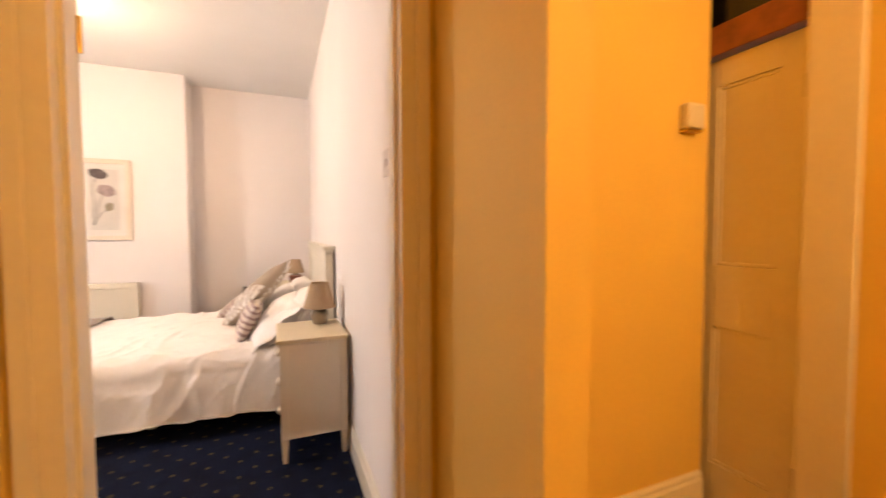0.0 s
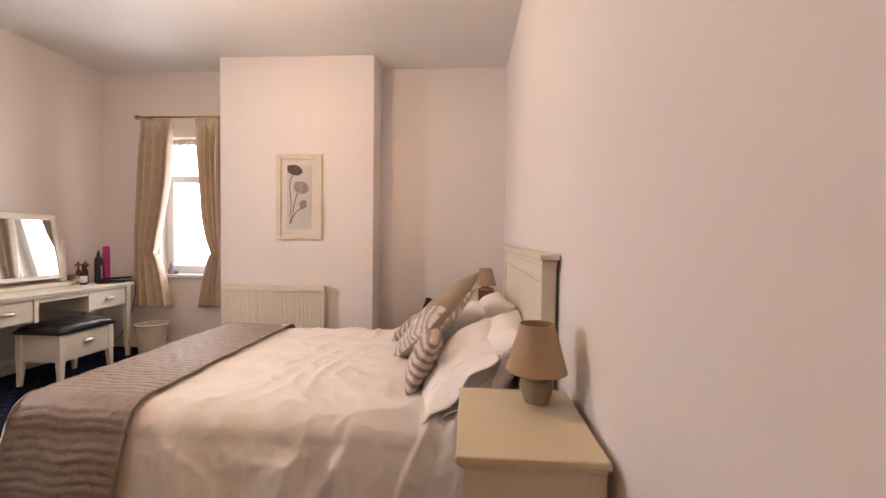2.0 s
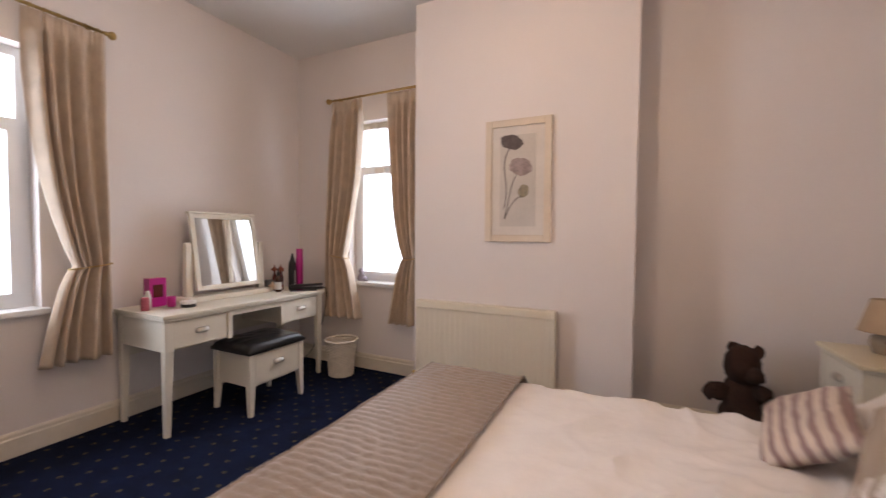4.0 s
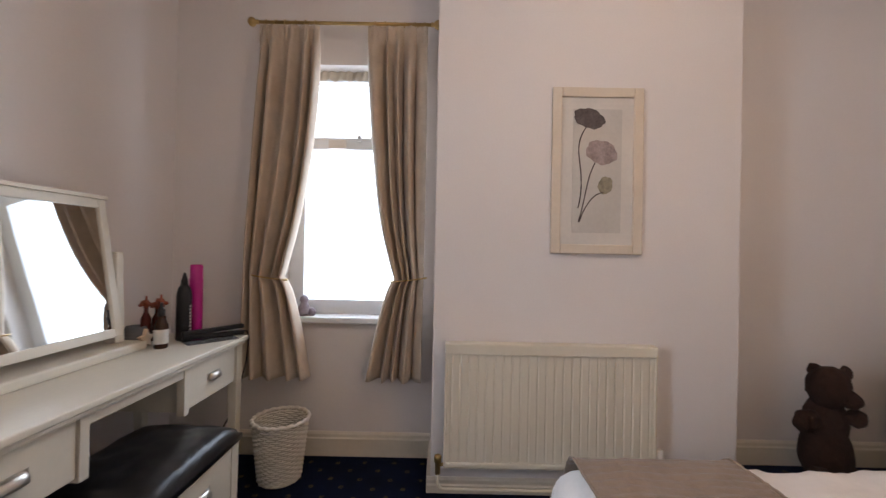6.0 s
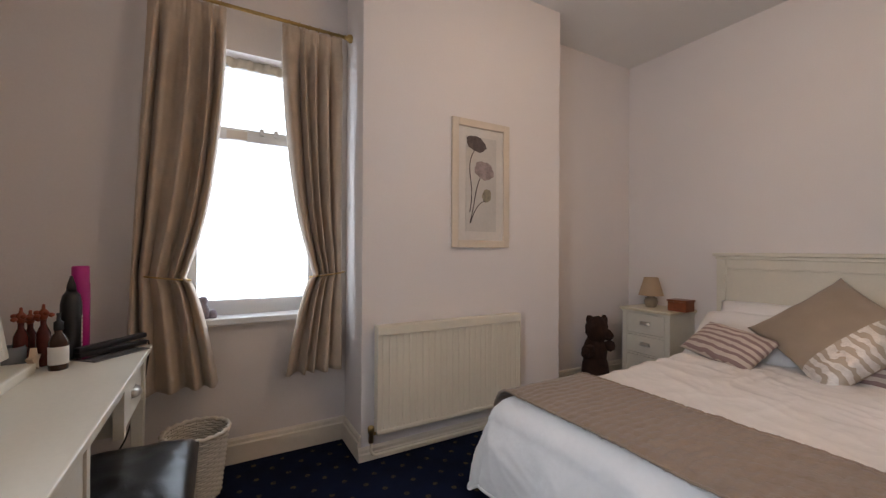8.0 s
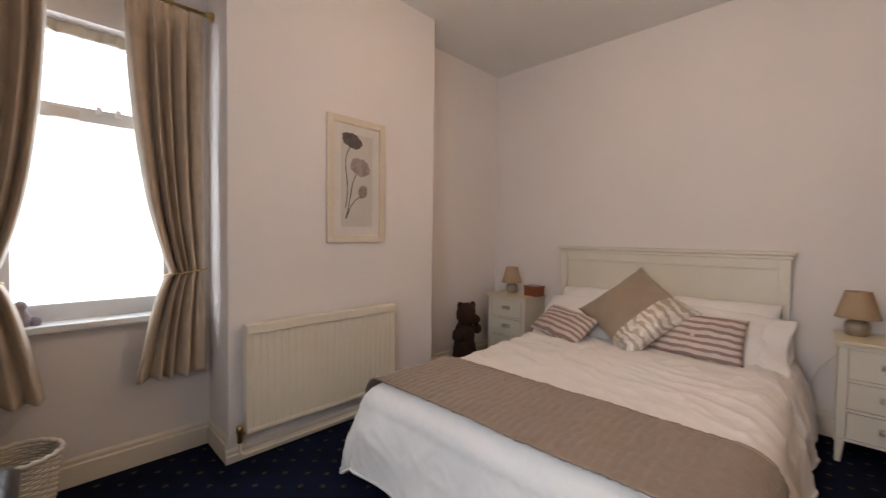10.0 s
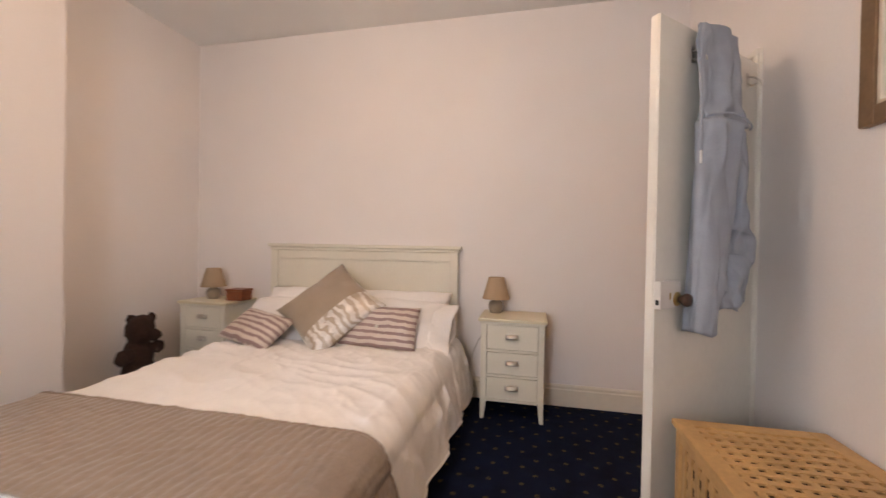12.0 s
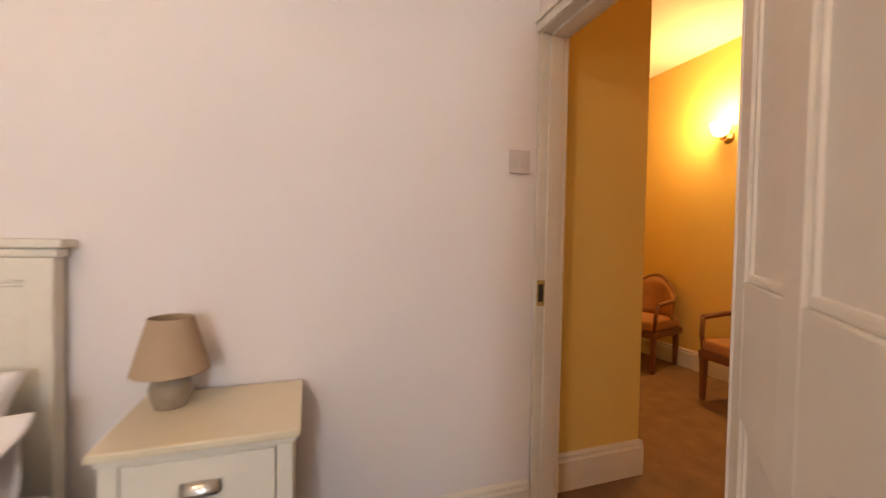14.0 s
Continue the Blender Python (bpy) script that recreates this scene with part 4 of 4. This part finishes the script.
# ---- dressing table; local: front along -y, x along its length ----
DT = pose(X0 + 0.035, 4.98, 0, 0, 0, 90)
dt = tagged(new("dressing_table"), "cream dressing table with two drawers and tapered legs", "dressing table")
dt.matrix_basis = DT
TW, TD, TH = 1.24, 0.50, 0.71
a = TW / 2
part("top", box(-a - 0.02, a + 0.02, -TD - 0.02, 0, TH - 0.022, TH, 0.006, None, 3), CREAM, dt)
part("cornice", box(-a - 0.010, a + 0.010, -TD - 0.010, -0.002, TH - 0.040, TH - 0.022, 0.006), CREAM, dt)
for x in (-a + 0.024, a - 0.024):
    for y in (-TD + 0.024, -0.028):
        lg = taper_leg(x, y, 0.50, 0, 0.024, 0.015, (1 if x > 0 else -1, 0))
        box(x - 0.024, x + 0.024, y - 0.024, y + 0.024, 0.50, TH - 0.040, 0.002, lg)
        part("leg", lg, CREAM, dt)
DZ0 = TH - 0.205
for s in (-1, 1):
    xo, xi = s * (a - 0.048), s * (a - 0.39)
    lo, hi = min(xo, xi), max(xo, xi)
    part("drawer_case", plain((lo, hi, -TD + 0.03, -0.02, DZ0 - 0.012, TH - 0.041)), CREAM, dt)
    part("side_panel", box(s * a - (0.004 if s < 0 else 0.016) + (0.008 if s < 0 else 0), s * a + (0.016 if s < 0 else -0.004), -TD + 0.04, -0.04, DZ0 - 0.012, TH - 0.041, 0.002), CREAM, dt)
    part("inner_stile", box(min(xi, xi - s * 0.03), max(xi, xi - s * 0.03), -TD + 0.004, -TD + 0.035, DZ0 - 0.015, TH - 0.04, 0.002), CREAM, dt)
    drawer(dt, lo + 0.004, hi - 0.004, DZ0, TH - 0.046, -TD + 0.016, 0.5)
part("apron", box(-a + 0.42, a - 0.42, -TD + 0.008, -TD + 0.028, TH - 0.075, TH - 0.04, 0.002), CREAM, dt)
part("back_panel", plain((-a + 0.03, a - 0.03, -0.018, -0.008, DZ0 - 0.1, TH - 0.041)), CREAM, dt)

# swing mirror on the table
tm = tagged(new("table_mirror"), "cream framed swing mirror standing on the dressing table", "mirror")
tm.matrix_basis = DT @ pose(0.01, -0.145, TH)
part("base", box(-0.33, 0.33, -0.10, 0.08, 0, 0.035, 0.008), CREAM, tm)
for x in (-0.285, 0.285):
    part("post", taper_leg(x, 0, 0.40, 0.034, 0.018, 0.024), CREAM, tm)
swing = pose(0, -0.005, 0.335, -9)
for x0, x1, z0, z1 in ((-0.255, -0.222, -0.27, 0.27), (0.222, 0.255, -0.27, 0.27), (-0.222, 0.222, -0.27, -0.237), (-0.222, 0.222, 0.237, 0.27)):
    part("frame_rail", box(x0, x1, -0.014, 0.012, z0, z1, 0.004), CREAM, tm, "", False, swing)
part("cap", box(-0.263, 0.263, -0.02, 0.016, 0.27, 0.285, 0.004), CREAM, tm, "", False, swing)
part("mirror_glass", plain((-0.222, 0.222, -0.006, 0.0, -0.237, 0.237)), MIRROR, tm, "silvered mirror glass", False, swing)
for x in (-0.261, 0.261):
    part("pivot", tube(((x - 0.008, 0, 0.335), (x + 0.008, 0, 0.335)), 0.010), CHROME, tm)

# stool
st = tagged(new("stool"), "cream storage stool with a black leather seat", "stool")
st.matrix_basis = pose(-2.78, 4.975, 0, 0, 0, 90)
w, d, h = 0.45, 0.36, 0.40
for x in (-w / 2 + 0.022, w / 2 - 0.022):
    for y in (-d / 2 + 0.022, d / 2 - 0.022):
        lg = taper_leg(x, y, 0.20, 0, 0.022, 0.014, (1 if x > 0 else -1, 1 if y > 0 else -1))
        box(x - 0.022, x + 0.022, y - 0.022, y + 0.022, 0.20, h, 0.002, lg)
        part("leg", lg, CREAM, st)
part("body", plain((-w / 2 + 0.012, w / 2 - 0.012, -d / 2 + 0.010, d / 2 - 0.010, 0.19, h - 0.002)), CREAM, st)
dr = part("front_panel", box(-w / 2 + 0.046, w / 2 - 0.046, -d / 2 + 0.002, -d / 2 + 0.012, 0.205, h - 0.012, 0.002), CREAM, st)
cup_handle(dr, (0, -d / 2 + 0.002, 0.31))
seat = bmesh.new()
def padded(u, v, s):
    x, y = 2 * u - 1, 2 * v - 1
    e = max(0, (1 - abs(x) ** 5) * (1 - abs(y) ** 5)) ** 0.4
    return (0.5 * (w + 0.02) * x, 0.5 * (d + 0.02) * y, h + (0.022 + 0.05 * e + 0.006 * noise.noise(Vector((4 * x, 4 * y, 1))) * e if s else 0.002))
for s in (0, 1):
    vs = [[seat.verts.new(padded(i / 24, j / 24, s)) for j in range(25)] for i in range(25)]
    for i in range(24):
        for j in range(24):
            seat.faces.new((vs[i][j], vs[i + 1][j], vs[i + 1][j + 1], vs[i][j + 1]))
bmesh.ops.bridge_loops(seat, edges=[e for e in seat.edges if e.is_boundary])
part("seat", seat, LEATHER, st, "padded black leather seat", True)


# things on the dressing table: places are (along, in from the front) on its top
def on_top(name, x, y, label, category, group=""):
    o = tagged(new(name), label, category, group)
    o.matrix_basis = DT @ pose(x, y, TH + 0.0005)
    return o


def turned(o, name, prof, material, label="", segs=20):
    return part(name, lathe(prof, segs), material, o, label, True)


o = on_top("spray_can", 0.57, -0.30, "tall magenta hairspray can", "spray can")
turned(o, "can", ((0.027, 0), (0.029, 0.004), (0.029, 0.27), (0.027, 0.275), (0.027, 0.335), (0.024, 0.341), (0, 0.341)), PINK)
for k in range(7):
    part("lettering", box(0.022, 0.0295, -0.008, 0.008, 0.05 + 0.026 * k, 0.055 + 0.026 * k, 0.0005), LABEL, o)
o = on_top("styling_bottle", 0.50, -0.29, "tall black styling bottle with a pointed cap", "bottle")
turned(o, "bottle", ((0.028, 0), (0.031, 0.006), (0.031, 0.205), (0.025, 0.235), (0.014, 0.252), (0, 0.252)), BLACK)
turned(o, "cap", ((0.015, 0.250), (0.013, 0.272), (0.008, 0.290), (0.004, 0.306), (0, 0.307)), BLACK)
for k in range(8):
    part("lettering", box(-0.006, 0.006, -0.0317, -0.026, 0.045 + 0.015 * k, 0.055 + 0.015 * k, 0.0005), LABEL, o)
o = on_top("pump_bottle", 0.35, -0.295, "brown glass bottle with a white label", "bottle")
turned(o, "bottle", ((0.024, 0), (0.026, 0.004), (0.026, 0.095), (0.018, 0.115), (0.011, 0.122), (0.011, 0.135), (0, 0.135)), AMBER)
turned(o, "cap", ((0.013, 0.133), (0.013, 0.16), (0.006, 0.165), (0.006, 0.19), (0, 0.19)), BLACK)
turned(o, "label", ((0.0262, 0.02), (0.0268, 0.021), (0.0268, 0.078), (0.0262, 0.079)), LABEL)
for x, y, hh in ((0.43, -0.235, 0.19), (0.47, -0.19, 0.17), (0.41, -0.185, 0.185)):
    o = on_top("perfume_bottle", x, y, "red glass bottle with an orange stopper", "bottle", "red bottles")
    turned(o, "bottle", ((0.018, 0), (0.021, 0.005), (0.019, hh * 0.6), (0.008, hh * 0.75), (0.008, hh * 0.85), (0, hh * 0.85)), REDGLASS)
    for q in range(5):
        part("berry", lathe(((0, -0.009), (0.007, -0.005), (0.009, 0), (0.007, 0.005), (0, 0.009)), 10, (0.020 * math.cos(1.26 * q), 0.020 * math.sin(1.26 * q), hh * (0.92 + 0.05 * (q % 2)))), ORANGE, o, "", True)
    turned(o, "stopper", ((0.008, hh * 0.84), (0.012, hh * 0.90), (0.012, hh * 1.0), (0.005, hh * 1.04), (0.004, hh * 1.12), (0, hh * 1.13)), ORANGE)
o = on_top("glass_jar", 0.375, -0.17, "smoky glass jar of cosmetics", "jar")
turned(o, "jar", ((0.035, 0), (0.04, 0.006), (0.04, 0.075), (0.036, 0.085), (0.034, 0.085), (0.036, 0.07), (0.034, 0.01), (0, 0.008)), GREYGLASS)
o = on_top("wooden_star", 0.345, -0.235, "pale wooden star ornament", "ornament")
bm = bmesh.new()
ring = [bm.verts.new((r * math.sin(k * math.pi / 5), 0.008, 0.038 + r * math.cos(k * math.pi / 5))) for k, r in enumerate((0.042, 0.020) * 5)]
face = bm.faces.new(ring)
ext = bmesh.ops.extrude_face_region(bm, geom=[face])
bmesh.ops.translate(bm, verts=[v for v in ext["geom"] if isinstance(v, bmesh.types.BMVert)], vec=(0, -0.016, 0))
part("star", bm, STARMAT, o)
o = on_top("hair_straightener", 0.545, -0.405, "black hair straightener lying on a heat mat", "hair straightener")
for z, s in ((0.006, 1), (0.030, -1)):
    part("arm", box(-0.13, 0.13, -0.016, 0.016, z, z + 0.020, 0.007, None, 3), BLACK, o, "", False, pose(0, 0, 0, 0, 0, -42) @ pose(0, 0, 0, 0, s * 1.5))
part("cable", tube([(0.09, -0.085, 0.02), (0.112, -0.098, 0.012), (0.128, -0.10, -0.03), (0.135, -0.085, -0.14), (0.130, -0.06, -0.26), (0.120, -0.02, -0.40), (0.115, 0.05, -0.54), (0.115, 0.15, -0.64)], 0.0035, 8), BLACK, o, "thin black power cable", True)
mt = on_top("heat_mat", 0.52, -0.40, "dark grey heat mat on the dressing table", "mat")
part("pad", box(-0.11, 0.10, -0.075, 0.06, 0, 0.004, 0.002), GREYGLASS, mt, "", False, pose(0, 0, 0, 0, 0, -42))
o = on_top("pink_gift_box", -0.475, -0.14, "bright pink gift box with a dark pattern", "box")
part("box", box(-0.05, 0.05, -0.032, 0.032, 0, 0.18, 0.003), PINK, o)
part("pattern", box(-0.03, 0.03, -0.0335, -0.0315, 0.06, 0.14, 0.0008), REDGLASS, o)
o = on_top("pink_tub", -0.435, -0.24, "small magenta cosmetic tub", "tub")
turned(o, "tub", ((0.022, 0), (0.024, 0.004), (0.026, 0.06), (0.024, 0.066), (0, 0.066)), PINK)
o = on_top("lotion_bottle", -0.545, -0.19, "white lotion bottle with a pink label", "bottle")
turned(o, "bottle", ((0.017, 0), (0.019, 0.004), (0.019, 0.08), (0.012, 0.095), (0.010, 0.11), (0, 0.11)), LABEL)
o = on_top("body_mist", -0.585, -0.24, "pink bottle of body mist", "bottle")
turned(o, "bottle", ((0.020, 0), (0.022, 0.004), (0.022, 0.07), (0.018, 0.078), (0, 0.078)), mat("rose_plastic", (0.42, 0.09, 0.12), 0.35))
o = on_top("cream_pot", -0.385, -0.33, "low black pot with a white lid", "pot")
turned(o, "pot", ((0.040, 0), (0.042, 0.003), (0.042, 0.020), (0, 0.020)), BLACK)
turned(o, "lid", ((0.043, 0.020), (0.044, 0.023), (0.044, 0.034), (0.040, 0.038), (0, 0.038)), LABEL)

# ---- wicker bin ----
binn = thing("wicker_bin", (-2.615, 5.635, 0), "white woven wicker waste bin", "bin")
def bin_r(z):
    return 0.095 + 0.032 * z / 0.30
rows_, n = 26, 28
wv = bmesh.new()
for k in range(rows_):
    z = 0.012 + 0.28 * k / rows_
    tube([((bin_r(z) + 0.004 * math.cos(n / 2 * q + math.pi * (k % 2))) * math.cos(q), (bin_r(z) + 0.004 * math.cos(n / 2 * q + math.pi * (k % 2))) * math.sin(q), z) for q in np.linspace(0, 2 * math.pi, 57)[:-1]], 0.0062, 5, wv, True)
tagged(part("weave", wv, WICKER, binn, "", True), kind="stuff")
for k in range(n):
    q = 2 * math.pi * k / n
    part("stake", tube([(bin_r(z) * math.cos(q), bin_r(z) * math.sin(q), z) for z in (0.004, 0.15, 0.292)], 0.004, 5), WICKER, binn)
part("rim", tube([((0.130 + 0.003 * math.cos(20 * q)) * math.cos(q), (0.130 + 0.003 * math.cos(20 * q)) * math.sin(q), 0.297 + 0.003 * math.sin(20 * q)) for q in np.linspace(0, 2 * math.pi, 121)[:-1]], 0.010, 8, None, True), WICKER, binn, "", True)
part("bottom", lathe(((0.094, 0.003), (0.094, 0.010), (0, 0.010)), 24), WICKER, binn)

# ---- switch by the door ----
sw = thing("light_switch", (X1, 2.102, 1.445), "square white two-gang light switch on the wall", "light switch")
part("back_box", box(-0.004, 0, -0.043, 0.043, -0.043, 0.043, 0.002), SWITCH, sw)
part("plate", box(-0.009, -0.004, -0.046, 0.046, -0.046, 0.046, 0.003), SWITCH, sw)
for y in (-0.016, 0.016):
    part("rocker", box(-0.012, -0.009, y - 0.008, y + 0.008, -0.014, 0.014, 0.002), SWITCH, sw)

# ---- slatted chest ----
CX0, CX1, CY0, CY1, CH = -1.07, -0.545, Y0 + 0.022, 2.512, 0.513
chest = thing("laundry_chest", (CX0, CY0, 0), "square pine storage chest with a lattice lid and sides", "chest")
W_, D_ = CX1 - CX0, CY1 - CY0
for x in (0.012, W_ - 0.047):
    for y in (0.012, D_ - 0.047):
        part("corner_post", box(x, x + 0.035, y, y + 0.035, 0, CH - 0.02, 0.003), PINE, chest)
lid = part("lid", box(0, W_, 0, 0.055, CH - 0.02, CH, 0.004), PINE, chest)
part("lid_rail", box(0, W_, D_ - 0.055, D_, CH - 0.02, CH, 0.004), PINE, lid)
for x in (0, W_ - 0.055):
    part("lid_rail", box(x, x + 0.055, 0.055, D_ - 0.055, CH - 0.0195, CH - 0.0005, 0.003), PINE, lid)
nx, ny = 10, 9
for k in range(nx):
    x = 0.055 + (W_ - 0.11) * (k + 0.5) / nx
    part("lid_slat", box(x - 0.0105, x + 0.0105, 0.05, D_ - 0.05, CH - 0.010, CH - 0.003, 0.001), PINE, lid)
for k in range(ny):
    y = 0.055 + (D_ - 0.11) * (k + 0.5) / ny
    part("lid_slat", box(0.05, W_ - 0.05, y - 0.0105, y + 0.0105, CH - 0.0125, CH - 0.0050, 0.001), PINE, lid)


def lattice(name, length, m):
    """A lattice side: x along, z up."""
    s = part(name, box(0.03, length - 0.03, 0.006, 0.024, CH - 0.065, CH - 0.022, 0.003), PINE, chest, "", False, m)
    part("lower_rail", box(0.03, length - 0.03, 0.006, 0.024, 0.05, 0.09, 0.003), PINE, s, "", False, m)
    for k in range(8):
        x = 0.05 + (length - 0.1) * (k + 0.5) / 8
        part("slat", box(x - 0.013, x + 0.013, 0.008, 0.014, 0.085, CH - 0.06, 0.001), PINE, s, "", False, m)
    for k in range(6):
        z = 0.09 + (CH - 0.155) * (k + 0.5) / 6
        part("slat", box(0.045, length - 0.045, 0.0145, 0.021, z - 0.013, z + 0.013, 0.001), PINE, s, "", False, m)


lattice("side_lattice", W_, pose(0, 0.008, 0)), lattice("side_lattice", W_, pose(W_, D_ - 0.008, 0, 0, 0, 180))
lattice("side_lattice", D_, pose(0.008, D_, 0, 0, 0, -90)), lattice("side_lattice", D_, pose(W_ - 0.008, 0, 0, 0, 0, 90))
# solid block added inside to make the lattice holes look dark brown
part("dark_filling", plain((0.035, W_ - 0.035, 0.04, D_ - 0.04, 0.062, CH - 0.05)), mat("dark_brown_filling", (0.07, 0.035, 0.018), 0.9), chest, "dark brown block added behind the lattice holes")
part("bottom_board", plain((0.02, W_ - 0.02, 0.02, D_ - 0.02, 0.05, 0.06)), PINE, chest)

# ---- mirror on the wall ----
wm = thing("wall_mirror", (-1.21, Y0, 1.495), "rectangular wall mirror in a brown oak frame", "mirror")
MW, MH, mf = 0.56, 0.80, 0.055
for x0, x1, z0, z1 in ((0, mf, 0, MH), (MW - mf, MW, 0, MH), (mf, MW - mf, 0, mf), (mf, MW - mf, MH - mf, MH)):
    part("frame_rail", box(x0, x1, 0.001, 0.028, z0, z1, 0.004), OAKFRAME, wm)
for x0, x1, z0, z1 in ((mf, mf + 0.014, mf, MH - mf), (MW - mf - 0.014, MW - mf, mf, MH - mf), (mf, MW - mf, mf, mf + 0.014), (mf, MW - mf, MH - mf - 0.014, MH - mf)):
    part("slip", box(x0, x1, 0.004, 0.020, z0, z1, 0.003), PICFRAME, wm)
part("mirror_glass", plain((mf, MW - mf, 0.002, 0.010, mf, MH - mf)), MIRROR, wm, "silvered mirror glass")

# ---- chandelier ----
ch = thing("chandelier", (-1.05, 3.95, H), "gold five-arm ceiling light with frosted glass shades, lit", "ceiling light")
part("ceiling_rose", lathe(((0.0, -0.045), (0.02, -0.043), (0.045, -0.03), (0.06, -0.008), (0.06, 0), (0, 0)), 24), GOLD, ch, "", True)
part("stem", tube(((0, 0, -0.04), (0, 0, -0.26)), 0.009), GOLD, ch, "", True)
part("hub", lathe(((0.0, -0.33), (0.012, -0.32), (0.016, -0.30), (0.032, -0.28), (0.032, -0.25), (0.014, -0.23), (0, -0.225)), 20), GOLD, ch, "", True)
for k in range(5):
    q = 2 * math.pi * k / 5 + 0.3
    turn = pose(0, 0, 0, 0, 0, math.degrees(q))
    arm = part("arm", tube([(0.03 + 0.20 * t, 0, -0.265 - 0.055 * math.sin(math.pi * t * 1.1) + 0.03 * t) for t in np.linspace(0, 1, 14)], 0.005, 8), GOLD, ch, "", True, turn)
    part("scroll", tube([(0.16 + (0.012 + 0.018 * t) * math.cos(6.5 * t + 1.0), 0, -0.318 + (0.012 + 0.018 * t) * math.sin(6.5 * t + 1.0)) for t in np.linspace(0, 1, 20)], 0.0035, 6), GOLD, arm, "", True, turn)
    part("cup", lathe(((0.0, -0.262), (0.02, -0.258), (0.024, -0.24), (0, -0.24)), 14, (0.23, 0, 0)), GOLD, arm, "", True, turn)
    part("shade", lathe(((0.022, -0.24), (0.040, -0.222), (0.050, -0.19), (0.062, -0.155), (0.059, -0.155), (0.047, -0.19), (0.037, -0.22), (0.02, -0.237)), 20, (0.23, 0, 0)), BULB, arm, "glowing frosted glass shade", True, turn)

# ---- hall things ----
def wall_light(x):
    o = thing("wall_light", (x, -0.40, 2.02), "brass wall light with a lit glass shade", "wall light", "hall wall lights")
    part("back_plate", lathe(((0.05, 0), (0.05, 0.006), (0.035, 0.016), (0, 0.018)), 20), BRASS, o, "", True, pose(0, 0, 0, -90))
    part("arm", tube([(0, 0.012, 0), (0, 0.05, -0.03), (0, 0.09, -0.025), (0, 0.10, 0.0)], 0.006), BRASS, o, "", True)
    part("shade", lathe(((0.02, 0.0), (0.05, 0.02), (0.065, 0.06), (0.075, 0.11), (0.071, 0.11), (0.06, 0.06), (0.045, 0.024), (0.0, 0.008)), 20, (0, 0.10, 0)), BULB, o, "glowing glass shade", True)


wall_light(1.76)


def tub_chair(m):
    """A show-wood tub chair; local front along -y."""
    o = tagged(new("tub_chair"), "brown wooden tub chair with tan upholstery against the hall wall", "chair", "hall chairs")
    o.matrix_basis = m
    part("seat", box(-0.25, 0.25, -0.27, 0.20, 0.36, 0.45, 0.03, None, 4), SEAT, o, "tan upholstered seat", True)
    part("seat_frame", plain((-0.26, 0.26, -0.275, 0.21, 0.31, 0.362)), CHAIRWOOD, o)
    for x, y in ((-0.235, -0.25), (0.235, -0.25), (-0.21, 0.20), (0.21, 0.20)):
        part("leg", taper_leg(x, y, 0.34, 0, 0.022, 0.015), CHAIRWOOD, o)
    def back(u, v):
        q = math.pi * (0.08 + 0.84 * u)
        return (-0.255 * math.cos(q), -0.02 + 0.245 * math.sin(q), 0.44 + v * (0.20 + 0.17 * math.sin(q) ** 3))
    thick(part("backrest", grid(28, 6, back), SEAT, o, "tan upholstered curved back", True), 0.03, 0)
    rail = [(-0.265 * math.cos(math.pi * t), -0.02 + 0.26 * math.sin(math.pi * t), 0.62 + 0.20 * math.sin(math.pi * t) ** 3) for t in np.linspace(0, 1, 31)]
    part("top_rail", tube([(-0.262, -0.24, 0.60)] + rail + [(0.262, -0.24, 0.60)], 0.02, 10), CHAIRWOOD, o, "", True)
    for x in (-0.255, 0.255):
        part("arm_post", tube([(x * 0.92, -0.25, 0.34), (x * 0.98, -0.26, 0.48), (x * 1.02, -0.24, 0.60)], 0.017, 10), CHAIRWOOD, o, "", True)
    return o


tc = tub_chair(pose(2.30, -0.10, 0, 0, 0, 196))
copy_thing(tc, pose(1.22, -0.06, 0, 0, 0, 176))
